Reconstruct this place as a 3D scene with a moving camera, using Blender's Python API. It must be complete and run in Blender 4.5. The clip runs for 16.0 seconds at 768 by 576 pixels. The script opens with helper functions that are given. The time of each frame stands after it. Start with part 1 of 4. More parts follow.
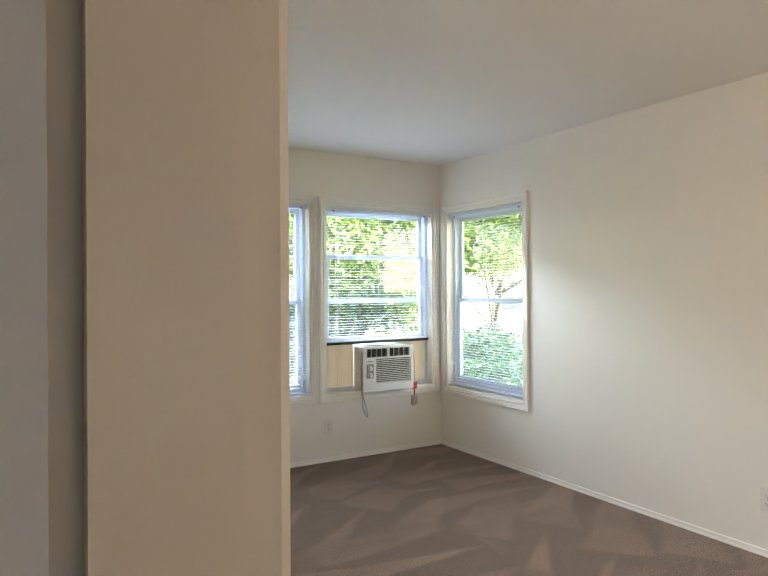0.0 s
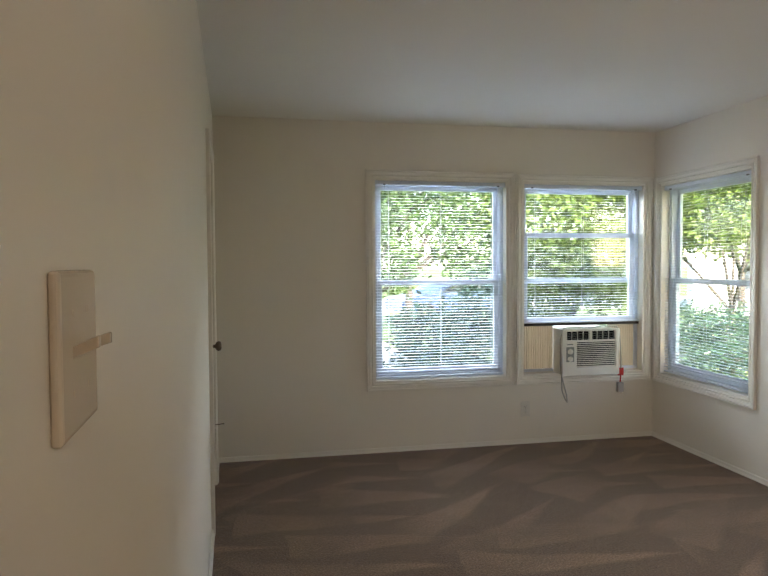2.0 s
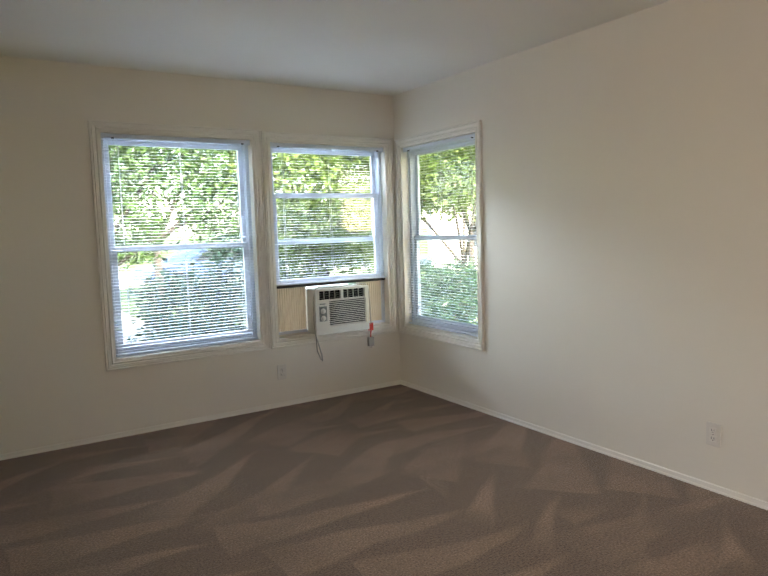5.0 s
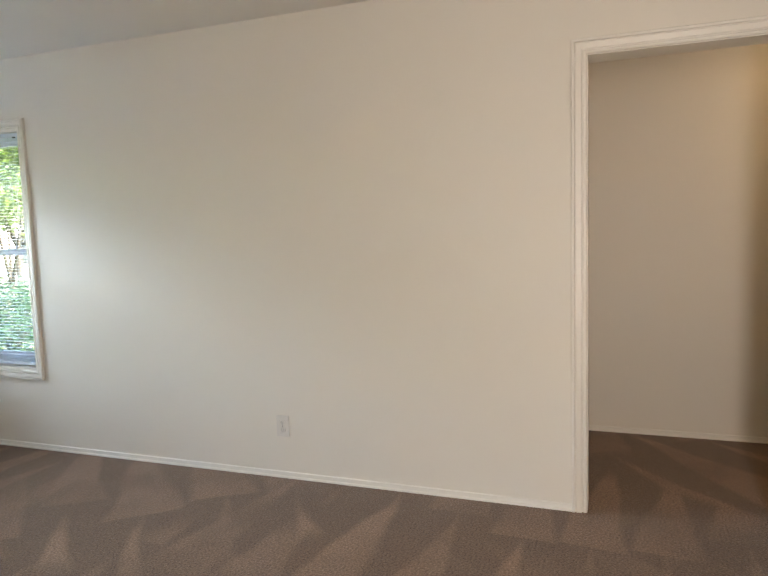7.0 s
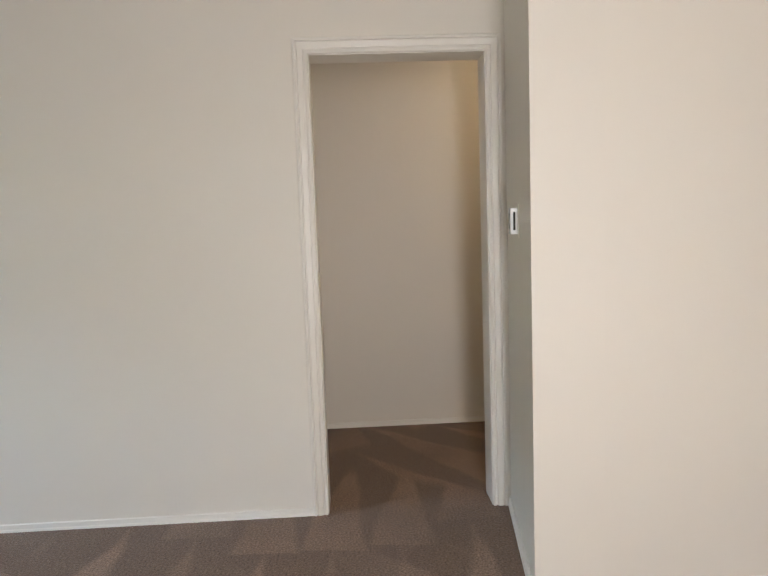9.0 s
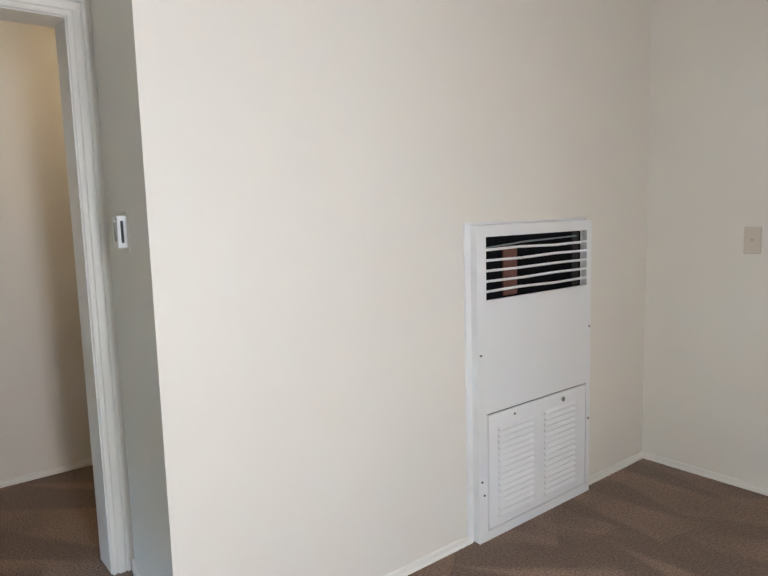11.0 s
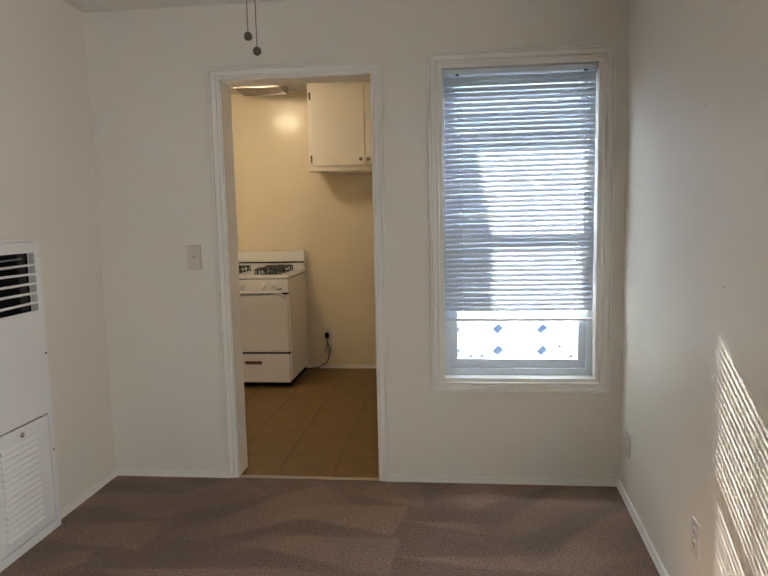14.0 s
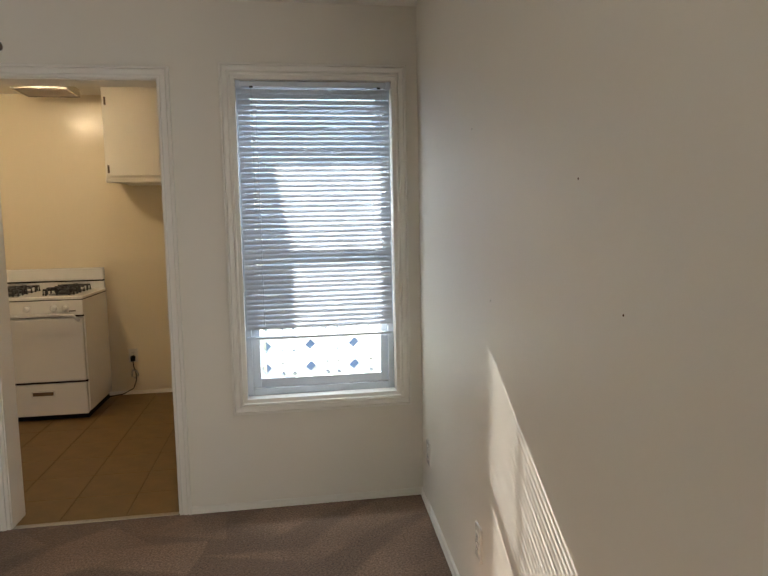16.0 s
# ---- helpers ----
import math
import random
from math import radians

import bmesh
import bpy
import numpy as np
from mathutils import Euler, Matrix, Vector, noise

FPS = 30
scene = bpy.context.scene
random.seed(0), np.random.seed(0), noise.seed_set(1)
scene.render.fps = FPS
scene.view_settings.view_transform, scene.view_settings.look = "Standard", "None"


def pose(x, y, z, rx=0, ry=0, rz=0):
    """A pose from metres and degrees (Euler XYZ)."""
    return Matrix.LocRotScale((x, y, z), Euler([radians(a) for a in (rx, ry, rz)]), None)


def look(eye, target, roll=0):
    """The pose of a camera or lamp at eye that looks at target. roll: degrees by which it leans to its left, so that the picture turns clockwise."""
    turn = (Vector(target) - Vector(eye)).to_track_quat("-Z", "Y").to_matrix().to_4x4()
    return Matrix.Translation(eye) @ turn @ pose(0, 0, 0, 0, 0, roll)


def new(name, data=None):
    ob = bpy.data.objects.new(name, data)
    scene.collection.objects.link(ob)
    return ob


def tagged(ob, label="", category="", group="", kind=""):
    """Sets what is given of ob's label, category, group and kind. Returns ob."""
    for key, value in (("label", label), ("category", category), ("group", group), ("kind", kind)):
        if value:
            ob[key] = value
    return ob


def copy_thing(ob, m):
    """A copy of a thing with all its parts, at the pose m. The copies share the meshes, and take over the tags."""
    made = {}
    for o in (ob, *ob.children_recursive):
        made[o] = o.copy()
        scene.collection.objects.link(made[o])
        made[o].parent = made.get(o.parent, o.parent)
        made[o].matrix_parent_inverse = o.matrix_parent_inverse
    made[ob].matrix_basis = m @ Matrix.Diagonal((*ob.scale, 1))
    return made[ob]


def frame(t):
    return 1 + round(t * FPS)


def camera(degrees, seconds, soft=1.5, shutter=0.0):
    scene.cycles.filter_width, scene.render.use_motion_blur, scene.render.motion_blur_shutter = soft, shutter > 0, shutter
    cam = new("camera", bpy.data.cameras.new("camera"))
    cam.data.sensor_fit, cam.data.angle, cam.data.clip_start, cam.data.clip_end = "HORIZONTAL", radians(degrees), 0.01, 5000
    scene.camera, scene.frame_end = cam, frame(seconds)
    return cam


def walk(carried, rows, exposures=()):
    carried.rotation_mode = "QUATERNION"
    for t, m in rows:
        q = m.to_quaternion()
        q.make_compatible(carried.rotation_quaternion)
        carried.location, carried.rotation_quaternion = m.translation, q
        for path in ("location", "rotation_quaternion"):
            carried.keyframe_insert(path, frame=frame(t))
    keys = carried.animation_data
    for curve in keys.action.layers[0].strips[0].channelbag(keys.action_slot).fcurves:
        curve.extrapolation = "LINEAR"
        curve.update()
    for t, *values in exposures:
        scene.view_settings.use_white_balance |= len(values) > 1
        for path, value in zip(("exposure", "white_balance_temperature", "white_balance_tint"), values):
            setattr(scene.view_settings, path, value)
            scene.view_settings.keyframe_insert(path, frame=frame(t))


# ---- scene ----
cam = camera(62.4, 16.0)
PATH = [
    (0, (0.126, -0.084, 1.35), (1.157, 1.63, 1.352), -0.3),
    (0.5, (0.214, -0.102, 1.342), (0.998, 1.738, 1.344), -0.3),
    (1, (0.279, -0.13, 1.367), (0.851, 1.787, 1.362), -0.1),
    (1.5, (0.3, -0.133, 1.375), (0.749, 1.816, 1.347), -0.2),
    (2, (0.314, -0.162, 1.387), (0.696, 1.799, 1.313), -0.3),
    (2.5, (0.351, -0.172, 1.375), (0.703, 1.794, 1.262), -0.5),
    (3, (0.384, -0.184, 1.349), (0.755, 1.777, 1.215), -0.6),
    (3.2, (0.377, -0.173, 1.352), (0.778, 1.781, 1.207), -0.8),
    (5.5, (0.442, -0.031, 1.346), (1.779, 1.444, 1.159), -1.8),
    (6, (0.456, -0.012, 1.306), (2.053, 1.179, 1.129), -1.9),
    (6.5, (0.426, 0.012, 1.323), (2.21, 0.897, 1.139), -1.6),
    (7, (0.443, -0.022, 1.33), (2.316, 0.652, 1.144), -1.7),
    (7.5, (0.441, -0.064, 1.288), (2.366, 0.453, 1.125), -1.5),
    (8, (0.459, -0.074, 1.282), (2.423, 0.267, 1.119), -1.6),
    (8.2, (0.468, -0.074, 1.291), (2.442, 0.194, 1.12), -1.7),
    (10.3, (0.859, -0.125, 1.346), (2.664, -0.953, 1.108), -1.9),
    (10.5, (0.885, -0.121, 1.344), (2.63, -1.071, 1.107), -1.8),
    (11, (0.939, -0.101, 1.355), (2.493, -1.338, 1.115), -1.6),
    (11.5, (0.959, -0.051, 1.359), (2.285, -1.529, 1.124), -1.5),
    (12, (0.953, -0.013, 1.361), (2.027, -1.684, 1.127), -1.4),
    (12.5, (0.947, -0.019, 1.368), (1.759, -1.832, 1.136), -1.3),
    (13, (0.903, -0.015, 1.376), (1.479, -1.917, 1.147), -1.3),
    (13.5, (0.856, -0.03, 1.372), (1.227, -1.982, 1.146), -1.3),
    (14, (0.837, -0.06, 1.365), (1.044, -2.037, 1.143), -1.2),
    (14.5, (0.827, -0.079, 1.364), (0.905, -2.066, 1.149), -1.2),
    (15, (0.773, -0.103, 1.369), (0.753, -2.092, 1.16), -1.3),
    (15.5, (0.708, -0.113, 1.371), (0.571, -2.098, 1.169), -1.2),
    (16, (0.669, -0.129, 1.377), (0.36, -2.096, 1.182), -1.2),
]
EXPOSURES = [(0, 3.7, 6900, 15), (0.6, 3.12, 7200, 16), (3.2, 3.08, 7200, 16), (5.5, 3.25, 7000, 16), (7, 3.6, 6700, 15), (8.5, 3.6, 6200, 14), (11, 3.75, 5400, 10), (12.5, 3.6, 5400, 10), (14.5, 3.15, 5900, 10), (16, 3.1, 6000, 10)]
walk(cam, [(t, look(e, g, r)) for t, e, g, r in PATH], EXPOSURES)

# ---- light ----
SUN_DIR = Vector((-0.088, 1.0, -0.51)).normalized()
world = bpy.data.worlds.new("sky")
scene.world = world
world.use_nodes = True
wn = world.node_tree.nodes
sky = wn.new("ShaderNodeTexSky")
sky.sky_type = "NISHITA"
sky.sun_disc = False
sky.sun_elevation = radians(27)
sky.sun_rotation = radians(174.5)
wn["Background"].inputs[1].default_value = 0.15
world.node_tree.links.new(sky.outputs[0], wn["Background"].inputs[0])
sun = new("sun", bpy.data.lights.new("sun", "SUN"))
sun.data.energy, sun.data.angle, sun.data.color = 5.0, radians(0.3), (1.0, 0.92, 0.80)
sun.matrix_world = look((0, 0, 0), SUN_DIR)


def window_light(name, eye, target, width, height, watts, color=(0.68, 0.84, 1.0)):
    """Unseen area lamp added for daylight by a window, or for doorway fill."""
    ob = new(name, bpy.data.lights.new(name, "AREA"))
    ob.data.shape, ob.data.size, ob.data.size_y, ob.data.energy = "RECTANGLE", width, height, watts
    ob.data.color = color
    ob.matrix_world = look(eye, target)
    return ob


window_light("window_light_1", (1.60, 6.5, 2.76), (2.2, 4.3, 1.5), 1.4, 0.6, 31)
window_light("window_light_2", (3.00, 6.5, 2.76), (3.0, 4.3, 1.5), 1.3, 0.6, 24)
window_light("window_light_3", (4.75, 3.85, 2.80), (3.3, 3.8, 1.6), 1.0, 0.8, 21)
window_light("window_light_4", (0.50, -3.78, 2.21), (0.60, -2.7, 0.3), 0.75, 0.3, 3, (0.86, 0.93, 1.0))
# unseen fill lamp in the doorway, added to brighten the walls opposite
window_light("doorway_fill", (0.21, -0.43, 1.15), (2.6, -0.45, 1.15), 0.38, 1.7, 3.3, (1.0, 0.93, 0.86))


# ---- materials ----
def mat(name, color, rough=0.6, metal=0.0, var=0.06, scale=6.0, bump=0.05, bscale=120.0, island=0.0, spec=0.5):
    """Plain surface with mottling at two scales and a fine relief."""
    m = bpy.data.materials.new(name)
    m.use_nodes = True
    n, l = m.node_tree.nodes, m.node_tree.links
    b = n["Principled BSDF"]
    b.inputs["Roughness"].default_value, b.inputs["Metallic"].default_value = rough, metal
    b.inputs["Specular IOR Level"].default_value = spec
    tc = n.new("ShaderNodeTexCoord")
    na, nb = n.new("ShaderNodeTexNoise"), n.new("ShaderNodeTexNoise")
    na.inputs["Scale"].default_value, nb.inputs["Scale"].default_value = scale, bscale
    na.inputs["Detail"].default_value = 5
    l.new(tc.outputs["Object"], na.inputs["Vector"])
    l.new(tc.outputs["Object"], nb.inputs["Vector"])
    mr = n.new("ShaderNodeMapRange")
    mr.inputs["To Min"].default_value, mr.inputs["To Max"].default_value = 1 - 2 * var, 1 + 2 * var
    l.new(na.outputs["Fac"], mr.inputs["Value"])
    mul = n.new("ShaderNodeVectorMath")
    mul.operation = "SCALE"
    mul.inputs[0].default_value = color
    l.new(mr.outputs[0], mul.inputs["Scale"])
    out = mul.outputs[0]
    if island:
        g = n.new("ShaderNodeNewGeometry")
        mi = n.new("ShaderNodeMapRange")
        mi.inputs["To Min"].default_value, mi.inputs["To Max"].default_value = 1 - island, 1 + island
        l.new(g.outputs["Random Per Island"], mi.inputs["Value"])
        m2 = n.new("ShaderNodeVectorMath")
        m2.operation = "SCALE"
        l.new(out, m2.inputs[0])
        l.new(mi.outputs[0], m2.inputs["Scale"])
        out = m2.outputs[0]
    l.new(out, b.inputs["Base Color"])
    if bump:
        bp = n.new("ShaderNodeBump")
        bp.inputs["Strength"].default_value, bp.inputs["Distance"].default_value = bump, 0.01
        l.new(nb.outputs["Fac"], bp.inputs["Height"])
        l.new(bp.outputs[0], b.inputs["Normal"])
    return m


def carpet_material():
    m = mat("carpet", (0.180, 0.118, 0.078), 0.95, var=0.05, bump=0.0, spec=0.1)
    n, l = m.node_tree.nodes, m.node_tree.links
    b = n["Principled BSDF"]
    old = b.inputs["Base Color"].links[0].from_socket
    tc = n.new("ShaderNodeTexCoord")
    def math_node(op, a, b=None):
        q = n.new("ShaderNodeMath")
        q.operation = op
        for k, v in enumerate((a, b)):
            if isinstance(v, (int, float)):
                q.inputs[k].default_value = v
            elif v is not None:
                l.new(v, q.inputs[k])
        return q.outputs[0]

    def ramp(value, a, b, c, d):
        q = n.new("ShaderNodeMapRange")
        for key, v in (("From Min", a), ("From Max", b), ("To Min", c), ("To Max", d)):
            q.inputs[key].default_value = v
        l.new(value, q.inputs["Value"])
        return q.outputs[0]

    def noise(scale, vector, detail=2.0):
        q = n.new("ShaderNodeTexNoise")
        q.inputs["Scale"].default_value, q.inputs["Detail"].default_value = scale, detail
        l.new(vector, q.inputs["Vector"])
        return q

    # the pile is brushed by hand: bend the headings a little
    warp = n.new("ShaderNodeVectorMath")
    warp.operation = "MULTIPLY_ADD"
    l.new(noise(0.9, tc.outputs["Object"], 3.0).outputs["Color"], warp.inputs[0])
    warp.inputs[1].default_value = (0.3, 0.3, 0.0)
    l.new(tc.outputs["Object"], warp.inputs[2])

    def wedges(turn, width, length, seed):
        """Vacuum strokes: rows of long pale wedges, each with one blunt end."""
        mp = n.new("ShaderNodeMapping")
        mp.inputs["Rotation"].default_value = (0, 0, radians(turn))
        mp.inputs["Location"].default_value = (seed, seed * 0.37, 0)
        l.new(warp.outputs[0], mp.inputs["Vector"])
        sp = n.new("ShaderNodeSeparateXYZ")
        l.new(mp.outputs[0], sp.inputs[0])
        v = math_node("DIVIDE", sp.outputs["Y"], width)
        wn = n.new("ShaderNodeTexWhiteNoise")
        wn.noise_dimensions = "1D"
        l.new(math_node("FLOOR", v), wn.inputs["W"])
        u = math_node("FRACT", math_node("ADD", math_node("DIVIDE", sp.outputs["X"], length), math_node("MULTIPLY", wn.outputs["Value"], 0.55)))
        b = math_node("MULTIPLY", math_node("ABSOLUTE", math_node("SUBTRACT", math_node("FRACT", v), 0.5)), 2.0)
        inside = ramp(math_node("SUBTRACT", u, b), -0.05, 0.14, 0.0, 1.0)
        return math_node("MULTIPLY", inside, ramp(u, 0.2, 1.0, 1.0, 0.6))

    area = ramp(noise(0.7, tc.outputs["Object"]).outputs["Fac"], 0.46, 0.54, 0.0, 1.0)
    patchy = ramp(noise(2.3, tc.outputs["Object"], 4.0).outputs["Fac"], 0.34, 0.60, 0.3, 1.0)
    one = math_node("MULTIPLY", wedges(184, 0.30, 1.05, 0.0), math_node("SUBTRACT", 1.0, area))
    two = math_node("MULTIPLY", wedges(143, 0.36, 1.35, 7.3), area)
    stroke = ramp(math_node("MULTIPLY", math_node("ADD", one, two), patchy), 0.0, 1.0, 0.91, 1.50)
    tuft = n.new("ShaderNodeTexNoise")
    tuft.inputs["Scale"].default_value, tuft.inputs["Detail"].default_value = 110, 5
    l.new(tc.outputs["Object"], tuft.inputs["Vector"])
    tr = n.new("ShaderNodeMapRange")
    tr.inputs["From Min"].default_value, tr.inputs["From Max"].default_value = 0.3, 0.7
    tr.inputs["To Min"].default_value, tr.inputs["To Max"].default_value = 0.55, 1.45
    l.new(tuft.outputs["Fac"], tr.inputs["Value"])
    prev = old
    for factor in (stroke, tr.outputs[0]):
        v = n.new("ShaderNodeVectorMath")
        v.operation = "SCALE"
        l.new(prev, v.inputs[0])
        l.new(factor, v.inputs["Scale"])
        prev = v.outputs[0]
    l.new(prev, b.inputs["Base Color"])
    bp = n.new("ShaderNodeBump")
    bp.inputs["Strength"].default_value, bp.inputs["Distance"].default_value = 0.6, 0.006
    l.new(tuft.outputs["Fac"], bp.inputs["Height"])
    l.new(bp.outputs[0], b.inputs["Normal"])
    b.inputs["Sheen Weight"].default_value = 0.3
    b.inputs["Sheen Roughness"].default_value = 0.4
    b.inputs["Sheen Tint"].default_value = (0.95, 0.88, 0.84, 1)
    return m


def glass_material():
    m = bpy.data.materials.new("window_glass")
    m.use_nodes = True
    n, l = m.node_tree.nodes, m.node_tree.links
    n.remove(n["Principled BSDF"])
    t, g, x, f = (n.new(k) for k in ("ShaderNodeBsdfTransparent", "ShaderNodeBsdfGlossy", "ShaderNodeMixShader", "ShaderNodeLayerWeight"))
    t.inputs[0].default_value = (0.93, 0.96, 0.96, 1)
    g.inputs["Roughness"].default_value = 0.02
    f.inputs["Blend"].default_value = 0.5
    pw, ma = n.new("ShaderNodeMath"), n.new("ShaderNodeMath")
    pw.operation, ma.operation = "POWER", "MULTIPLY_ADD"
    pw.inputs[1].default_value, ma.inputs[1].default_value, ma.inputs[2].default_value = 5.0, 0.8, 0.035
    l.new(f.outputs["Facing"], pw.inputs[0])
    l.new(pw.outputs[0], ma.inputs[0])
    l.new(ma.outputs[0], x.inputs[0])
    l.new(t.outputs[0], x.inputs[1])
    l.new(g.outputs[0], x.inputs[2])
    l.new(x.outputs[0], n["Material Output"].inputs[0])
    return m


def emitter(name, color, strength):
    m = bpy.data.materials.new(name)
    m.use_nodes = True
    b = m.node_tree.nodes["Principled BSDF"]
    b.inputs["Emission Color"].default_value = (*color, 1)
    b.inputs["Emission Strength"].default_value = strength
    return m


def translucent(m, amount=0.35):
    """Lets some light through a thin leaf or slat."""
    n, l = m.node_tree.nodes, m.node_tree.links
    b = n["Principled BSDF"]
    tr, mx = n.new("ShaderNodeBsdfTranslucent"), n.new("ShaderNodeMixShader")
    l.new(b.inputs["Base Color"].links[0].from_socket, tr.inputs[0])
    mx.inputs[0].default_value = amount
    l.new(b.outputs[0], mx.inputs[1])
    l.new(tr.outputs[0], mx.inputs[2])
    l.new(mx.outputs[0], n["Material Output"].inputs[0])
    return m


WALL = mat("wall_paint", (0.80, 0.75, 0.655), 0.5, var=0.012, scale=1.5, bump=0.05, bscale=40)
CEIL = mat("ceiling_paint", (0.80, 0.77, 0.70), 0.7, var=0.012, scale=2, bump=0.06, bscale=60)
KWALL = mat("kitchen_paint", (0.82, 0.73, 0.56), 0.24, var=0.015, scale=2, bump=0.02, bscale=30)
TRIM = mat("trim_paint", (0.83, 0.79, 0.71), 0.34, var=0.012, scale=3, bump=0.0)
VINYL = mat("window_vinyl", (0.68, 0.73, 0.80), 0.35, var=0.02, bump=0.01)
SLAT = translucent(mat("blind_slat", (0.64, 0.68, 0.74), 0.45, var=0.015, bump=0.0), 0.14)
CARPET = carpet_material()
GLASS = glass_material()
WHITE = mat("white_enamel", (0.82, 0.81, 0.79), 0.22, var=0.015, bump=0.01, bscale=30)
HEATER = mat("heater_enamel", (0.83, 0.82, 0.79), 0.35, var=0.015, bump=0.03, bscale=60)
OUTLET = mat("white_outlet_plastic", (0.77, 0.73, 0.66), 0.2, var=0.02, bump=0.0)
PLASTIC = mat("ivory_plastic", (0.69, 0.61, 0.49), 0.07, var=0.02, bump=0.0)
ACP = mat("beige_plastic", (0.70, 0.68, 0.62), 0.4, var=0.02, bump=0.02)
ACCORDION = translucent(mat("accordion_vinyl", (0.74, 0.66, 0.55), 0.5, var=0.03, bump=0.02), 0.25)
# real black parts, and shade painted into gaps and the heater's inside
BLACK = mat("black_and_gap_shade", (0.008, 0.008, 0.009), 0.8, var=0.1, bump=0.02, spec=0.08)
IRON = mat("cast_iron", (0.02, 0.02, 0.022), 0.45, var=0.1, bump=0.1)
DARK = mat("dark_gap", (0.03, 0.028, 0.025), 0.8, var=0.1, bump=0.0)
COPPER = mat("heat_shield", (0.22, 0.10, 0.075), 0.5, metal=0.5, var=0.1)
CHROME = mat("nickel", (0.55, 0.53, 0.5), 0.22, metal=1.0, var=0.05, bump=0.0)
BRONZE = mat("bronze", (0.16, 0.12, 0.09), 0.3, metal=1.0, var=0.1, bump=0.0)
RED = mat("red_plastic", (0.6, 0.025, 0.02), 0.4, var=0.05)
CORD = mat("grey_cord", (0.42, 0.40, 0.36), 0.5, var=0.03)
SCREEN = mat("grey_display", (0.25, 0.27, 0.26), 0.25, var=0.03)
TILE = mat("vinyl_tile", (0.185, 0.11, 0.033), 0.5, var=0.16, scale=9, bump=0.05, bscale=60)
GROUT = mat("tile_joint", (0.15, 0.09, 0.04), 0.7, var=0.08)
STUCCO = mat("white_stucco", (0.82, 0.80, 0.76), 0.85, var=0.03, bump=0.3, bscale=90)
EAVE = mat("eave_boards", (0.24, 0.25, 0.27), 0.8, var=0.06, bump=0.1, bscale=40)
BLOCK = mat("breeze_block", (0.80, 0.80, 0.78), 0.8, var=0.04, bump=0.2, bscale=80)
CONCRETE = mat("pale_concrete", (0.44, 0.42, 0.39), 0.9, var=0.08, scale=2, bump=0.2, bscale=60)
# bluish grey that puts shade into the ground behind the block holes
PAVING_SHADE = mat("shade_blue_paving", (0.13, 0.145, 0.17), 0.9, var=0.08, scale=2, bump=0.2, bscale=60)
LAWN = mat("lawn", (0.10, 0.15, 0.045), 0.95, var=0.2, scale=3, bump=0.4, bscale=60)
ROOFTILE = mat("red_roof_tile", (0.38, 0.13, 0.08), 0.8, var=0.15, scale=5)
BARK = mat("bark", (0.06, 0.052, 0.045), 0.9, var=0.2, scale=10, bump=0.6, bscale=40)
LEAF = translucent(mat("leaf", (0.065, 0.125, 0.034), 0.45, var=0.12, bump=0.0, island=0.45), 0.4)
LEAF_D = translucent(mat("dark_leaf", (0.04, 0.085, 0.048), 0.4, var=0.12, bump=0.0, island=0.45), 0.25)
LEAF_Y = translucent(mat("light_leaf", (0.105, 0.16, 0.035), 0.45, var=0.12, bump=0.0, island=0.4), 0.4)
TEAL = mat("dark_fence", (0.06, 0.085, 0.10), 0.7, var=0.1)
CARPAINT = mat("car_paint", (0.10, 0.16, 0.30), 0.25, var=0.03, bump=0.0)
TYRE = mat("tyre", (0.03, 0.03, 0.03), 0.85)
CARGLASS = mat("car_glass", (0.05, 0.06, 0.07), 0.08, var=0.02, bump=0.0)
BULB = emitter("lamp_glass", (1.0, 0.74, 0.42), 10.0)
# glow of the added hall lamp
HALLGLOW = emitter("hall_fill_glow", (1.0, 0.72, 0.40), 2.4)


# ---- mesh helpers ----
def box(bm, lo, hi, bev=0.0, seg=2):
    vs = [bm.verts.new((x, y, z)) for z in (lo[2], hi[2]) for y in (lo[1], hi[1]) for x in (lo[0], hi[0])]
    fs = [bm.faces.new([vs[i] for i in q]) for q in ((0, 2, 3, 1), (4, 5, 7, 6), (0, 1, 5, 4), (2, 6, 7, 3), (0, 4, 6, 2), (1, 3, 7, 5))]
    if bev:
        es = list({e for f in fs for e in f.edges})
        bmesh.ops.bevel(bm, geom=es, offset=bev, segments=seg, profile=0.6, affect="EDGES")
    return bm


def boxes(*items):
    bm = bmesh.new()
    for it in items:
        box(bm, *it)
    return bm


def tube(bm, pts, r, n=8):
    """A round rod along points; r one number or one a point."""
    pts = [Vector(p) for p in pts]
    rs = r if isinstance(r, (list, tuple)) else [r] * len(pts)
    rings = []
    for i, p in enumerate(pts):
        d = (pts[min(i + 1, len(pts) - 1)] - pts[max(i - 1, 0)]).normalized()
        a = d.cross(Vector((0.31, 0.2, 0.93)) if abs(d.z) < 0.9 else Vector((1, 0, 0))).normalized()
        b = d.cross(a)
        rings.append([bm.verts.new(p + rs[i] * (math.cos(6.28319 * k / n) * a + math.sin(6.28319 * k / n) * b)) for k in range(n)])
    for q, w in zip(rings, rings[1:]):
        for k in range(n):
            bm.faces.new((q[k], q[(k + 1) % n], w[(k + 1) % n], w[k]))
    bm.faces.new(rings[0][::-1])
    bm.faces.new(rings[-1])
    return bm


